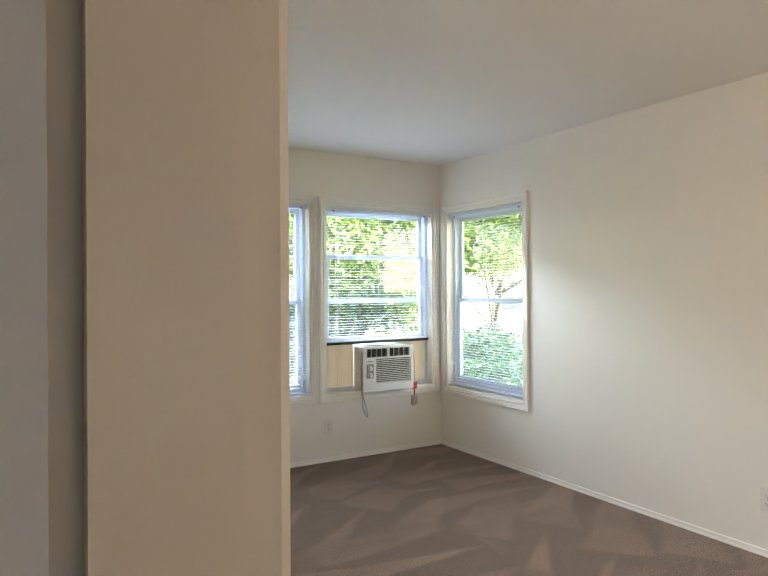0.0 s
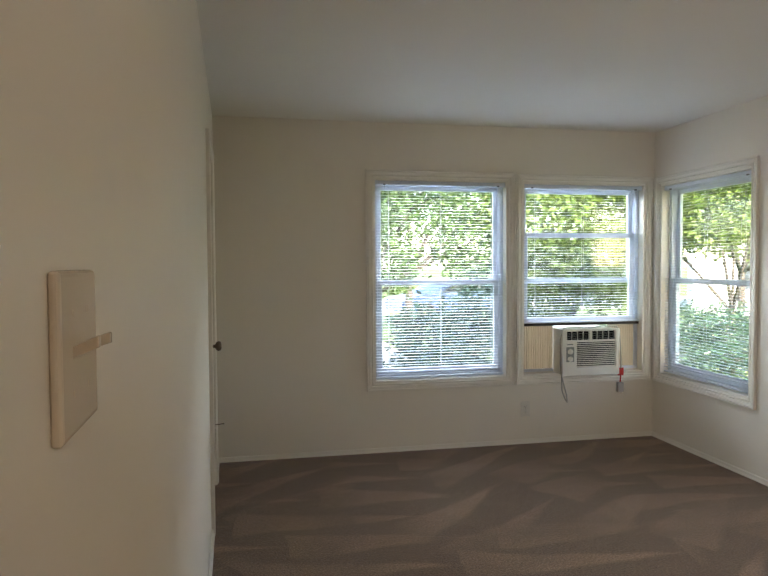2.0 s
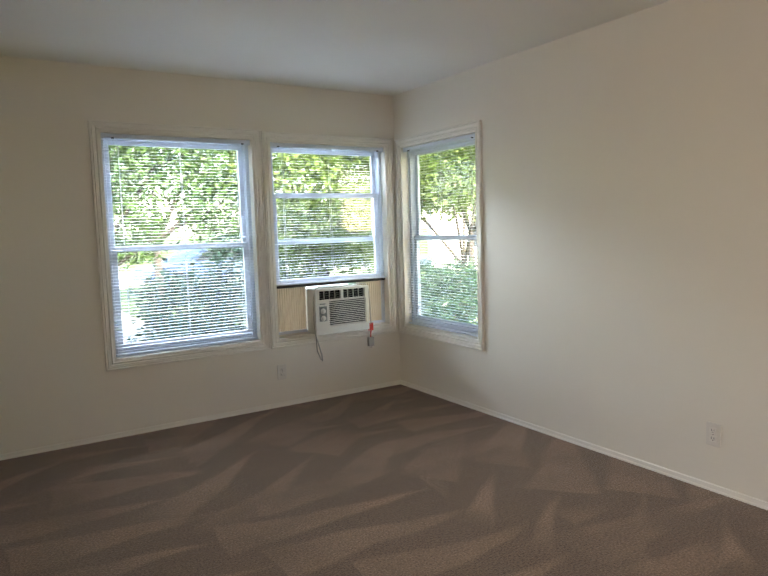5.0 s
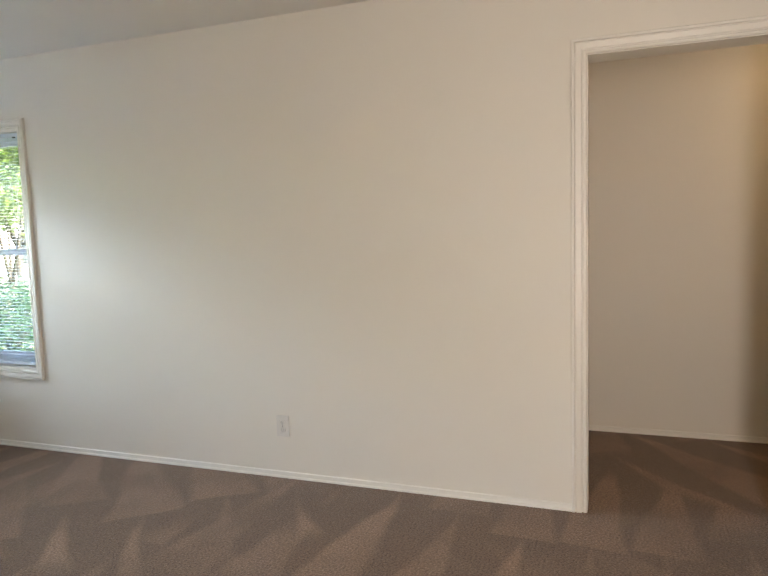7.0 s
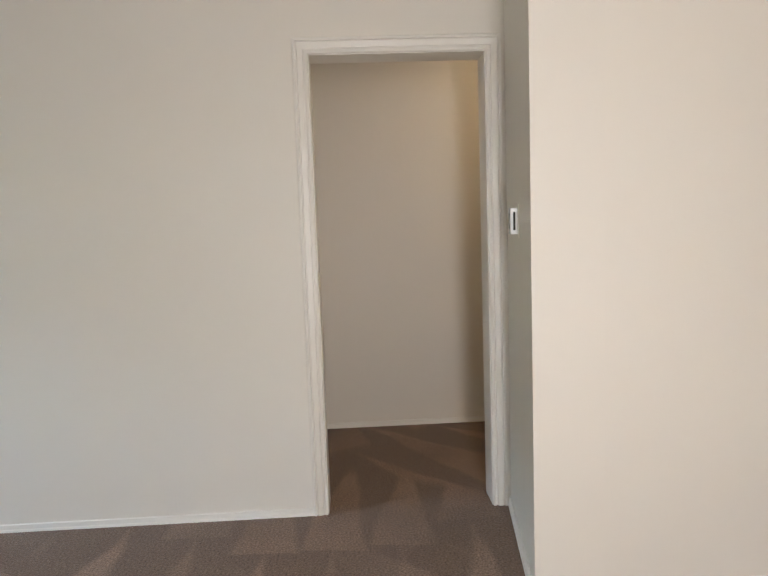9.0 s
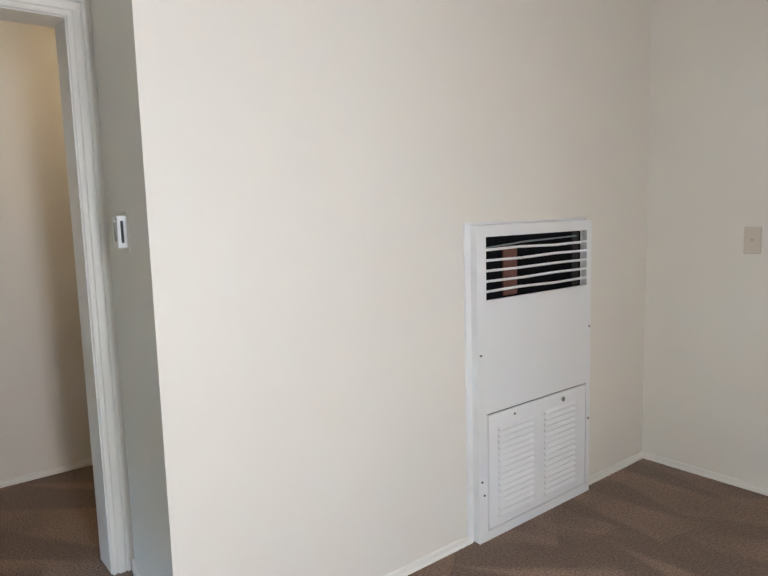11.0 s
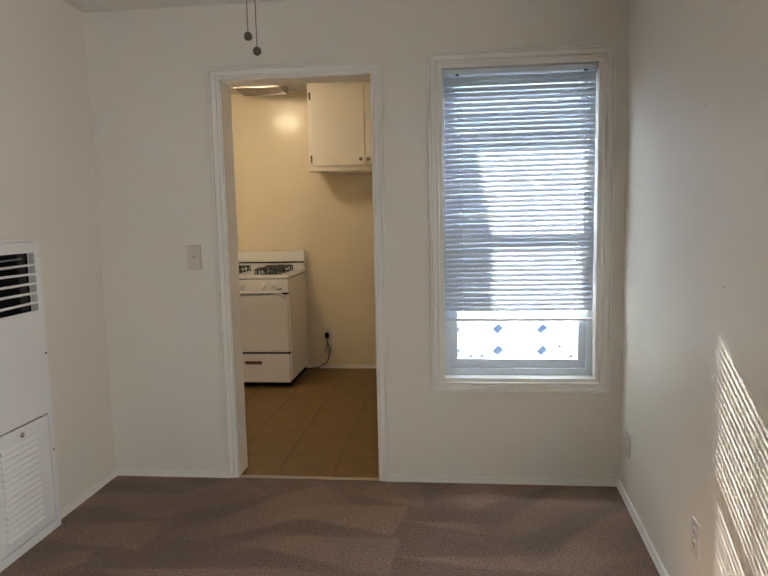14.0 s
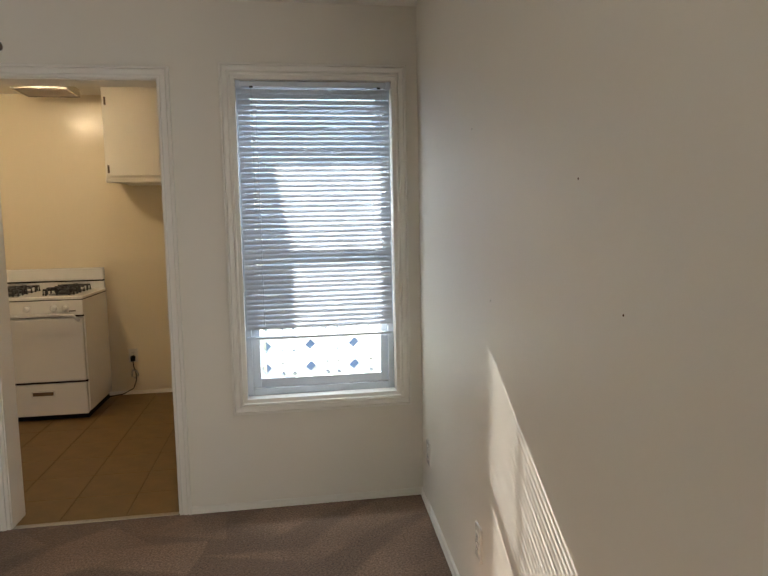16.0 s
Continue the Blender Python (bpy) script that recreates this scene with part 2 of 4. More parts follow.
def lathe(bm, prof, m=None, n=20):
    """Turns (radius, height) pairs about z, then places them by m."""
    m = m or Matrix()
    rings = [[bm.verts.new(m @ Vector((r * math.cos(6.28319 * k / n), r * math.sin(6.28319 * k / n), h))) for k in range(n)] for r, h in prof]
    for q, w in zip(rings, rings[1:]):
        for k in range(n):
            bm.faces.new((q[k], q[(k + 1) % n], w[(k + 1) % n], w[k]))
    bm.faces.new(rings[0][::-1])
    bm.faces.new(rings[-1])
    return bm


def part(name, bm, material, parent=None, label="", smooth=False):
    me = bpy.data.meshes.new(name)
    bmesh.ops.recalc_face_normals(bm, faces=bm.faces[:])
    bm.to_mesh(me)
    bm.free()
    me.materials.append(material)
    if smooth:
        me.polygons.foreach_set("use_smooth", [True] * len(me.polygons))
    ob = new(name, me)
    if parent:
        ob.parent = parent
    if label:
        tagged(ob, label)
    return ob


def shared(name, me, parent, m=None):
    ob = new(name, me)
    ob.parent = parent
    if m is not None:
        ob.matrix_basis = m
    return ob


def thing(name, m, label, category, group="", kind=""):
    ob = new(name)
    ob.matrix_basis = m
    ob.empty_display_size = 0.1
    return tagged(ob, label, category, group, kind)


def structure(name, bm, material, label, category, m=None):
    ob = part(name, bm, material)
    if m is not None:
        ob.matrix_basis = m
    return tagged(ob, label, category, kind="structure")


def wall_mesh(length, height, thick, holes=(), base=0.0):
    """A wall from (0,0) along x, its room face at y = 0, with openings (x0, z0, x1, z1) through it."""
    xs = sorted({0.0, length, *(h[0] for h in holes), *(h[2] for h in holes)})
    zs = sorted({base, height, *(h[1] for h in holes), *(h[3] for h in holes)})
    solid = {}
    for i in range(len(xs) - 1):
        for k in range(len(zs) - 1):
            cx, cz = (xs[i] + xs[i + 1]) / 2, (zs[k] + zs[k + 1]) / 2
            solid[i, k] = not any(h[0] < cx < h[2] and h[1] < cz < h[3] for h in holes)
    bm = bmesh.new()
    v = lambda x, y, z: bm.verts.new((x, y, z))
    for (i, k), s in solid.items():
        if not s:
            continue
        x0, x1, z0, z1 = xs[i], xs[i + 1], zs[k], zs[k + 1]
        bm.faces.new((v(x0, 0, z0), v(x1, 0, z0), v(x1, 0, z1), v(x0, 0, z1)))
        bm.faces.new((v(x0, thick, z0), v(x0, thick, z1), v(x1, thick, z1), v(x1, thick, z0)))
        for j, q in (((i - 1, k), ((x0, 0, z0), (x0, 0, z1), (x0, thick, z1), (x0, thick, z0))),
                     ((i + 1, k), ((x1, 0, z0), (x1, thick, z0), (x1, thick, z1), (x1, 0, z1))),
                     ((i, k - 1), ((x0, 0, z0), (x0, thick, z0), (x1, thick, z0), (x1, 0, z0))),
                     ((i, k + 1), ((x0, 0, z1), (x1, 0, z1), (x1, thick, z1), (x0, thick, z1)))):
            if not solid.get(j, False):
                bm.faces.new([v(*c) for c in q])
    bmesh.ops.remove_doubles(bm, verts=bm.verts[:], dist=1e-5)
    return bm


PROFILE = ((0.0, 0.0), (0.0, 0.009), (0.003, 0.012), (0.013, 0.012), (0.016, 0.007), (0.021, 0.007), (0.024, 0.014),
           (0.047, 0.017), (0.050, 0.011), (0.054, 0.011), (0.057, 0.020), (0.067, 0.020), (0.070, 0.017), (0.070, 0.0))


def casing_mesh(x0, z0, x1, z1, width=0.07, closed=True):
    """A moulded casing round an opening, proud of the room face (towards -y)."""
    bm = bmesh.new()
    s = width / 0.07
    loops = []
    for o, p in PROFILE:
        o *= s
        if closed:
            c = ((x0 - o, z0 - o), (x0 - o, z1 + o), (x1 + o, z1 + o), (x1 + o, z0 - o))
        else:
            c = ((x0 - o, z0), (x0 - o, z1 + o), (x1 + o, z1 + o), (x1 + o, z0))
        loops.append([bm.verts.new((a, -p, b)) for a, b in c])
    for q, w in zip(loops, loops[1:]):
        for k in range(4 if closed else 3):
            bm.faces.new((q[k], q[(k + 1) % 4], w[(k + 1) % 4], w[k]))
    if not closed:
        bm.faces.new([q[0] for q in loops])
        bm.faces.new([q[3] for q in loops[::-1]])
    return bm


def rim(bm, x0, z0, x1, z1, y0, y1, l, b, r, t):
    """Four mitre-less bars round a rectangle, of the given widths."""
    box(bm, (x0, y0, z0), (x0 + l, y1, z1), 0.002, 1)
    box(bm, (x1 - r, y0, z0), (x1, y1, z1), 0.002, 1)
    box(bm, (x0 + l, y0, z0), (x1 - r, y1, z0 + b), 0.002, 1)
    box(bm, (x0 + l, y0, z1 - t), (x1 - r, y1, z1), 0.002, 1)
    return bm


# ---- the plan ----
YA, XB, YD, XH, YR = 4.40, 3.40, -3.22, 2.66, -0.672
H, T = 2.42, 0.15
YK, XK0, XK1, HK = -5.69, 1.0, 3.6, 2.48
APEX = (0.178, 0.14)
len1 = math.hypot(APEX[0], YA - APEX[1])
len2 = math.hypot(APEX[0], APEX[1] - YD)
turn1 = math.degrees(math.atan2(APEX[0], YA - APEX[1]))
turn2 = -math.degrees(math.atan2(APEX[0], APEX[1] - YD))
M_A = pose(0, YA, 0)
M_B = pose(XB, YA, 0, 0, 0, -90)
M_D = pose(XH, YD, 0, 0, 0, 180)
M_H = pose(XH, YR, 0, 0, 0, -90)
M_E1 = pose(APEX[0], APEX[1], 0, 0, 0, 90 + turn1)
M_E2 = pose(0, YD, 0, 0, 0, 90 + turn2)
# openings in each wall's own coordinates (x0, z0, x1, z1)
W1 = (1.122, 0.510, 2.170, 2.024)
W2 = (2.280, 0.508, 3.323, 2.018)
W3 = (0.074, 0.502, 1.030, 2.006)
HALL = (YA - 0.092, 0.0, YA + 0.700, 2.066)
WD = (XH - 0.885, 0.529, XH - 0.110, 2.090)
KD = (XH - 1.984, 0.0, XH - 1.200, 2.074)
ENTRY = (2.535, 0.0, 3.295, 2.03)
CLOSET = (3.06, 0.0, 3.80, 2.03)

structure("floor", boxes(((-0.35, YD, -0.05), (4.80, YA + 0.02, 0.0))), CARPET, "brown carpet with pale vacuum marks", "carpet")
structure("ceiling", boxes(((-0.35, YD - T, H), (4.85, YA + T, H + 0.12))), CEIL, "smooth off-white painted ceiling", "ceiling")
structure("wall_north", wall_mesh(XB + T, H, T, (W1, W2)), WALL, "cream painted wall with two windows", "wall", M_A)
structure("wall_east", wall_mesh(YA + 0.785, H, T, (W3, HALL)), WALL, "cream painted wall with a doorway and window", "wall", M_B)
ret = bmesh.new()
plan = ((XH, YR), (XB, -0.772), (XB + T, -0.792), (XB + T, -0.92), (XH, -0.92))
low, high = ([ret.verts.new((x, y, z)) for x, y in plan] for z in (0, H))
ret.faces.new(low[::-1])
ret.faces.new(high)
for k in range(5):
    ret.faces.new((low[k], low[(k + 1) % 5], high[(k + 1) % 5], high[k]))
structure("wall_return", ret, WALL, "short return wall beside the doorway", "wall")
M_R = pose(XB, -0.772, 0, 0, 0, 172.3)
structure("wall_heater", wall_mesh(-0.92 - YD, H, T), WALL, "cream painted wall holding the heater", "wall", pose(XH, -0.92, 0, 0, 0, -90))
structure("wall_south", wall_mesh(XH + 0.3, H, T, (WD, KD)), WALL, "cream painted wall with kitchen doorway and window", "wall", M_D)
structure("wall_west_1", wall_mesh(len1, H, T, (CLOSET,)), WALL, "slightly bowed cream plaster wall", "wall", M_E1)
structure("wall_west_2", wall_mesh(len2, H, T, (ENTRY,)), WALL, "cream plaster wall with the entry doorway", "wall", M_E2)
# unseen enclosure added to block the sky and dim the entry jamb
structure("entry_blocker", boxes(((-1.75, -1.6, -0.5), (-1.6, 1.2, 2.5)), ((-1.6, 1.05, -0.5), (-0.06, 1.2, 2.5)), ((-1.6, -1.6, -0.5), (-0.09, -1.45, 2.5))), WALL, "unseen walls added to keep sky off the jamb", "wall")
structure("entry_cover", boxes(((-1.75, -1.6, 2.5), (-0.36, 1.2, 2.6))), CEIL, "unseen cover added to keep sky off the jamb", "ceiling")
structure("entry_floor", boxes(((-1.75, -1.6, -0.05), (-0.352, 1.2, -0.003))), CONCRETE, "plain entry floor", "floor")
structure("wall_closet", boxes(((-0.5, 3.0, 0), (-0.45, 4.2, H))), WALL, "closet wall behind the closed door", "wall")
# the small hall
structure("wall_hall_back", boxes(((4.635, -1.75, 0), (4.785, 0.75, H))), WALL, "plain hall wall", "wall")
structure("wall_hall_left", boxes(((XB + T, 0.60, 0), (4.635, 0.75, H))), WALL, "plain hall wall", "wall")
structure("wall_hall_right", boxes(((2.84, -1.75, 0), (4.635, -1.60, H))), WALL, "plain hall wall", "wall")
# the kitchen
structure("kitchen_floor", boxes(((XK0, YK, -0.06), (XK1, YD - 0.004, -0.006))), GROUT, "brown vinyl kitchen floor joints", "floor")
structure("kitchen_ceiling", boxes(((XK0 - T, YK - T, HK), (XK1 + T, YD - T, HK + 0.1))), CEIL, "kitchen ceiling", "ceiling")
structure("wall_kitchen_back", boxes(((XK0 - T, YK - T, -0.05), (XK1 + T, YK, HK))), KWALL, "glossy warm cream kitchen wall", "wall")
structure("wall_kitchen_east", boxes(((XK1, YK, -0.05), (XK1 + T, YD - T, HK))), KWALL, "glossy warm cream kitchen wall", "wall")
structure("wall_kitchen_west", boxes(((0.88, YK, -0.05), (1.0, YD - T, HK))), KWALL, "glossy warm cream kitchen wall", "wall")
structure("wall_kitchen_front", boxes(((XH, YD - T, -0.05), (XK1 + T, YD - 0.01, HK)), ((0.88, YD - T - 0.004, H), (XH, YD - T, HK))), KWALL, "kitchen side of the dividing wall", "wall")
structure("threshold", boxes(((1.217, YD - 0.022, -0.01), (1.967, YD + 0.012, 0.005), 0.003, 1)), CHROME, "worn metal threshold strip", "threshold")


def baseboard(m, a, b):
    bm = bmesh.new()
    pr = ((0, 0), (0.0, 0.033), (-0.005, 0.035), (-0.010, 0.031), (-0.011, 0.012), (-0.015, 0.008), (-0.016, 0.0))
    ends = [[bm.verts.new((x, y, z)) for y, z in pr] for x in (a, b)]
    for k in range(len(pr) - 1):
        bm.faces.new((ends[0][k], ends[1][k], ends[1][k + 1], ends[0][k + 1]))
    bm.faces.new(ends[0])
    bm.faces.new(ends[1][::-1])
    structure("baseboard", bm, TRIM, "low white painted baseboard", "baseboard", m)


for m, a, b in ((M_A, 0, XB), (M_B, 0, HALL[0] - 0.054), (M_R, 0, 0.746), (M_H, 0, 1.215), (M_H, 1.997, YR - YD),
                (M_D, 0, KD[0] - 0.045), (M_D, KD[2] + 0.045, XH), (M_E1, 0, CLOSET[0] - 0.045), (M_E1, CLOSET[2] + 0.045, len1), (M_E2, 0, ENTRY[0] - 0.045),
                (pose(4.635, 0.6, 0, 0, 0, -90), 0, 2.2), (pose(XK1, YK, -0.006, 0, 0, 180), 0, XK1 - XK0)):
    baseboard(m, a, b)


# ---- windows, doorways and blinds ----
def jamb_mesh(x0, z0, x1, z1, y0, y1, t=0.018, sill=True):
    bm = boxes(((x0 - 0.001, y0, z0), (x0 + t, y1, z1)), ((x1 - t, y0, z0), (x1 + 0.001, y1, z1)), ((x0 + t, y0, z1 - t), (x1 - t, y1, z1 + 0.001)))
    if sill:
        box(bm, (x0 + t, y0, z0 - 0.001), (x1 - t, y1, z0 + t))
    return bm


def window(name, m, w, meet, label, raised=None, casing=0.052):
    """A vinyl sash window in a wooden casing; raised: the height of the lifted lower sash's foot."""
    x0, z0, x1, z1 = w
    ob = thing(name, m, label, "window", kind="structure")
    part("casing", casing_mesh(x0, z0, x1, z1, casing), TRIM, ob, "moulded cream painted casing")
    part("jamb", jamb_mesh(x0, z0, x1, z1, 0.001, T), TRIM, ob)
    part("window_frame", rim(bmesh.new(), x0 + 0.018, z0 + 0.018, x1 - 0.018, z1 - 0.018, 0.07, 0.15, 0.028, 0.035, 0.028, 0.03), VINYL, ob, "white vinyl frame")
    a, b, c, d = x0 + 0.046, z0 + 0.053, x1 - 0.046, z1 - 0.048
    up = part("upper_sash", rim(bmesh.new(), a, meet - 0.02, c, d, 0.118, 0.142, 0.035, 0.04, 0.035, 0.035), VINYL, ob)
    pane = part("pane", boxes(((a + 0.03, 0.128, meet + 0.015), (c - 0.03, 0.132, d - 0.03))), GLASS, up)
    pane.visible_shadow = False
    foot = raised or b
    if raised:
        # dark strip paints the shaded gap under the raised sash
        part("sash_gap_shade", boxes(((x0 + 0.02, 0.052, raised - 0.02), (x1 - 0.02, 0.066, raised))), DARK, ob, "dark strip for the gap under the sash")
    top = meet + 0.02 + (foot - b)
    lo = part("lower_sash", rim(bmesh.new(), a, foot, c, top, 0.088, 0.113, 0.038, 0.045, 0.038, 0.04), VINYL, ob)
    pane = part("pane", boxes(((a + 0.033, 0.098, foot + 0.04), (c - 0.033, 0.102, top - 0.035))), GLASS, lo)
    pane.visible_shadow = False
    return ob


def blind(m, w, foot, tilt, label, pitch=0.021, depth=0.025, y=0.038, spread=True):
    """A venetian blind hung in a window: headrail, slats, bottom rail, ladder cords, wand. tilt: degrees by which the room edge drops."""
    x0, z0, x1, z1 = w
    a, b = x0 + 0.024, x1 - 0.024
    ob = thing("venetian_blind", m, label, "blind", "window blinds")
    hz = z1 - 0.022
    head = part("headrail", boxes(((a, y - 0.013, hz - 0.026), (b, y + 0.013, hz), 0.002, 1)), VINYL, ob)
    for e in (a - 0.004, b - 0.018):
        part("bracket", boxes(((e, y - 0.017, hz - 0.032), (e + 0.022, y + 0.017, hz + 0.003), 0.002, 1)), VINYL, head)
    for e in (a + 0.06, b - 0.06):
        part("cord_lock", boxes(((e, y - 0.018, hz - 0.031), (e + 0.016, y - 0.008, hz - 0.024))), DARK, head)
    bm = bmesh.new()
    n = 5
    tc, ts = math.cos(radians(tilt)), math.sin(radians(tilt))
    rows = []
    for i in range(n):
        s = (i / (n - 1) - 0.5) * depth
        crown = 0.0012 * (1 - (2 * s / depth) ** 2)
        yy, zz = s * tc - crown * ts, s * ts + crown * tc
        rows.append([bm.verts.new((e, yy, zz + q)) for e in (a + 0.003, b - 0.003) for q in (0.0, 0.0006)])
    for p, q in zip(rows, rows[1:]):
        bm.faces.new((p[0], q[0], q[2], p[2]))
        bm.faces.new((p[1], p[3], q[3], q[1]))
    slat = part("slat", bm, SLAT, ob)
    top = hz - 0.045
    count = int((top - foot - 0.015) / pitch)
    slat.location = (0, y, top)
    for k in range(1, count):
        shared("slat", slat.data, ob, pose(0, y, top - k * pitch, random.uniform(-0.25, 0.25), random.uniform(-0.05, 0.05)))
    part("bottom_rail", boxes(((a + 0.003, y - 0.011, foot), (b - 0.003, y + 0.011, foot + 0.012), 0.002, 1)), VINYL, ob)
    cords = (a + 0.09, b - 0.09) if b - a < 0.8 else (a + 0.1, (a + b) / 2, b - 0.1)
    for e in cords:
        for s in (-0.0135, 0.0135):
            part("ladder_cord", tube(bmesh.new(), ((e, y + s, hz - 0.02), (e, y + s, foot + 0.01)), 0.0011, 4), VINYL, ob)
    part("tilt_wand", tube(bmesh.new(), ((a + 0.068, y - 0.022, hz - 0.03), (a + 0.07, y - 0.024, hz - 0.62)), 0.0028, 6), GLASS, ob, "clear plastic wand")
    part("lift_cord", tube(bmesh.new(), ((b - 0.05, y - 0.018, hz - 0.03), (b - 0.052, y - 0.018, hz - 0.8)), 0.0011, 5), VINYL, ob)
    return ob


window("window_1", M_A, W1, 1.25, "white double-hung sash window in cream casing")
window("window_2", M_A, W2, 1.25, "white sash window raised over an air conditioner", raised=0.92)
window("window_3", M_B, W3, 1.25, "white double-hung sash window in room corner")
window("window_4", M_D, WD, 1.28, "white double-hung sash window with blind partly raised")
blind(M_A, W1, 0.540, 3, "white venetian blind lowered with open slats", depth=0.021)
blind(M_A, W2, 0.924, 3, "white venetian blind ending above the air conditioner", depth=0.021)
blind(M_B, W3, 0.534, 3, "white venetian blind lowered with open slats", depth=0.021)
blind(M_D, WD, 0.835, 67, "white venetian blind tilted nearly shut", pitch=0.0245)


def doorway(name, m, w, label, casing=0.056, rabbet=False):
    x0, z0, x1, z1 = w
    ob = thing(name, m, label, "doorway", kind="structure")
    part("casing", casing_mesh(x0 + 0.012, z0, x1 - 0.012, z1 - 0.012, casing, closed=False), TRIM, ob, "moulded glossy painted casing")
    part("jamb", jamb_mesh(x0, z0, x1, z1, 0.001, 0.033 if rabbet else T, 0.016, sill=False), TRIM, ob)
    if rabbet:
        part("rabbet_groove", jamb_mesh(x0, z0, x1, z1, 0.033, 0.040, 0.004, sill=False), TRIM, ob)
        part("door_stop", jamb_mesh(x0, z0, x1, z1, 0.040, T, 0.018, sill=False), VINYL, ob, "pale weatherstripped stop")
    return ob


doorway("door_1", M_B, HALL, "open doorway to a dim hall", 0.065)
doorway("door_2", M_D, KD, "open doorway to the kitchen")
doorway("door_3", M_E2, ENTRY, "open entry doorway with painted jamb", rabbet=True)
door = doorway("door_4", M_E1, CLOSET, "closed white closet door with round knob")
x0, z0, x1, z1 = CLOSET
part("door_leaf", boxes(((x0 + 0.019, 0.002, 0.012), (x1 - 0.019, 0.037, z1 - 0.02), 0.002, 1)), TRIM, door)
knob = part("door_knob", lathe(bmesh.new(), ((0.026, 0), (0.026, 0.006), (0.009, 0.010), (0.009, 0.03), (0.022, 0.036), (0.027, 0.047), (0.024, 0.058), (0.012, 0.064)),
            pose(x0 + 0.09, 0.002, 0.96, 90)), BRONZE, door, "dark bronze round knob", smooth=True)
for hz in (0.32, 1.80):
    part("hinge", tube(bmesh.new(), ((x1 - 0.016, -0.009, hz - 0.045), (x1 - 0.016, -0.009, hz + 0.045)), 0.008, 8), TRIM, door)
part("door_stop", tube(bmesh.new(), ((x1 - 0.016, -0.005, 0.385), (x1 - 0.018, -0.05, 0.39), (x1 - 0.019, -0.058, 0.39)), (0.003, 0.003, 0.006), 6), BRONZE, door)


# ---- wall plates ----
def outlet(m, label):
    ob = thing("wall_outlet", m, label, "outlet", "wall outlets")
    part("plate", boxes(((-0.037, -0.006, -0.058), (0.037, 0.001, 0.058), 0.003, 2)), OUTLET, ob)
    for z in (-0.02, 0.02):
        r = part("receptacle", boxes(((-0.017, -0.0085, z - 0.014), (0.017, -0.005, z + 0.014), 0.004, 2)), OUTLET, ob)
        for dx, hh in ((-0.007, 0.0045), (0.006, 0.0035)):
            part("slot", boxes(((dx - 0.001, -0.0092, z + 0.001 - hh), (dx + 0.001, -0.0084, z + 0.003 + hh))), DARK, r)
        part("slot", lathe(bmesh.new(), ((0.0025, 0), (0.0025, 0.0008)), pose(0, -0.0084, z - 0.008, 90), 8), DARK, r)
    part("screw", lathe(bmesh.new(), ((0.003, 0), (0.003, 0.001)), pose(0, -0.006, 0, 90), 8), CHROME, ob)
    return ob


o1 = outlet(M_A @ pose(2.308, 0, 0.268), "off-white duplex outlet below the window")
for m in (M_B @ pose(YA - 1.645, 0, 0.285), M_E2 @ pose(0.19, 0, 0.285), M_E2 @ pose(1.15, 0, 0.325), pose(1.955, YK, 0.33, 0, 0, 180)):
    copy_thing(o1, m)["label"] = "off-white duplex outlet low on the wall"


def switch(m, gangs, label):
    ob = thing("light_switch", m, label, "switch", "light switches")
    w = 0.037 + 0.023 * (gangs - 1)
    part("plate", boxes(((-w, -0.008, -0.062), (w, 0.001, 0.062), 0.005, 3)), PLASTIC, ob)
    for g in range(gangs):
        e = (g - (gangs - 1) / 2) * 0.046
        part("collar", boxes(((e - 0.006, -0.0078, -0.012), (e + 0.006, -0.0065, 0.012))), PLASTIC, ob)
        bm = boxes(((e - 0.004, -0.026, -0.004), (e + 0.004, -0.005, 0.005), 0.0015, 2))
        for v in bm.verts:
            if v.co.y < -0.015:
                v.co.z += 0.008 if g == 0 else 0.006
        part("toggle", bm, PLASTIC, ob)
        for z in (-0.03, 0.03):
            part("screw", lathe(bmesh.new(), ((0.0035, 0), (0.0025, 0.0015)), pose(e, -0.007, z, 90), 10), PLASTIC, ob)
    return ob


switch(M_E1 @ pose(0.225, 0, 1.322), 2, "glossy ivory double toggle switch plate")
switch(M_D @ pose(XH - 2.149, 0, 1.178), 1, "ivory single toggle switch by kitchen doorway")

# thermostat on the return wall
th = thing("thermostat", M_R @ pose(0.40, 0, 1.315), "small white wall thermostat with grey display", "thermostat")
part("back_plate", boxes(((-0.045, -0.004, -0.065), (0.045, 0.001, 0.065), 0.002, 1)), WALL, th)
part("body", boxes(((-0.035, -0.032, -0.05), (0.035, -0.004, 0.05), 0.004, 2)), WHITE, th)
part("side_slot", boxes(((0.0345, -0.022, -0.034), (0.0362, -0.014, 0.034))), DARK, th)
part("display", boxes(((-0.024, -0.0335, -0.03), (0.012, -0.0318, 0.03))), SCREEN, th)
for z in (0.026, 0.037):
    part("slot", boxes(((0.016, -0.0335, z), (0.03, -0.0318, z + 0.003))), DARK, th)

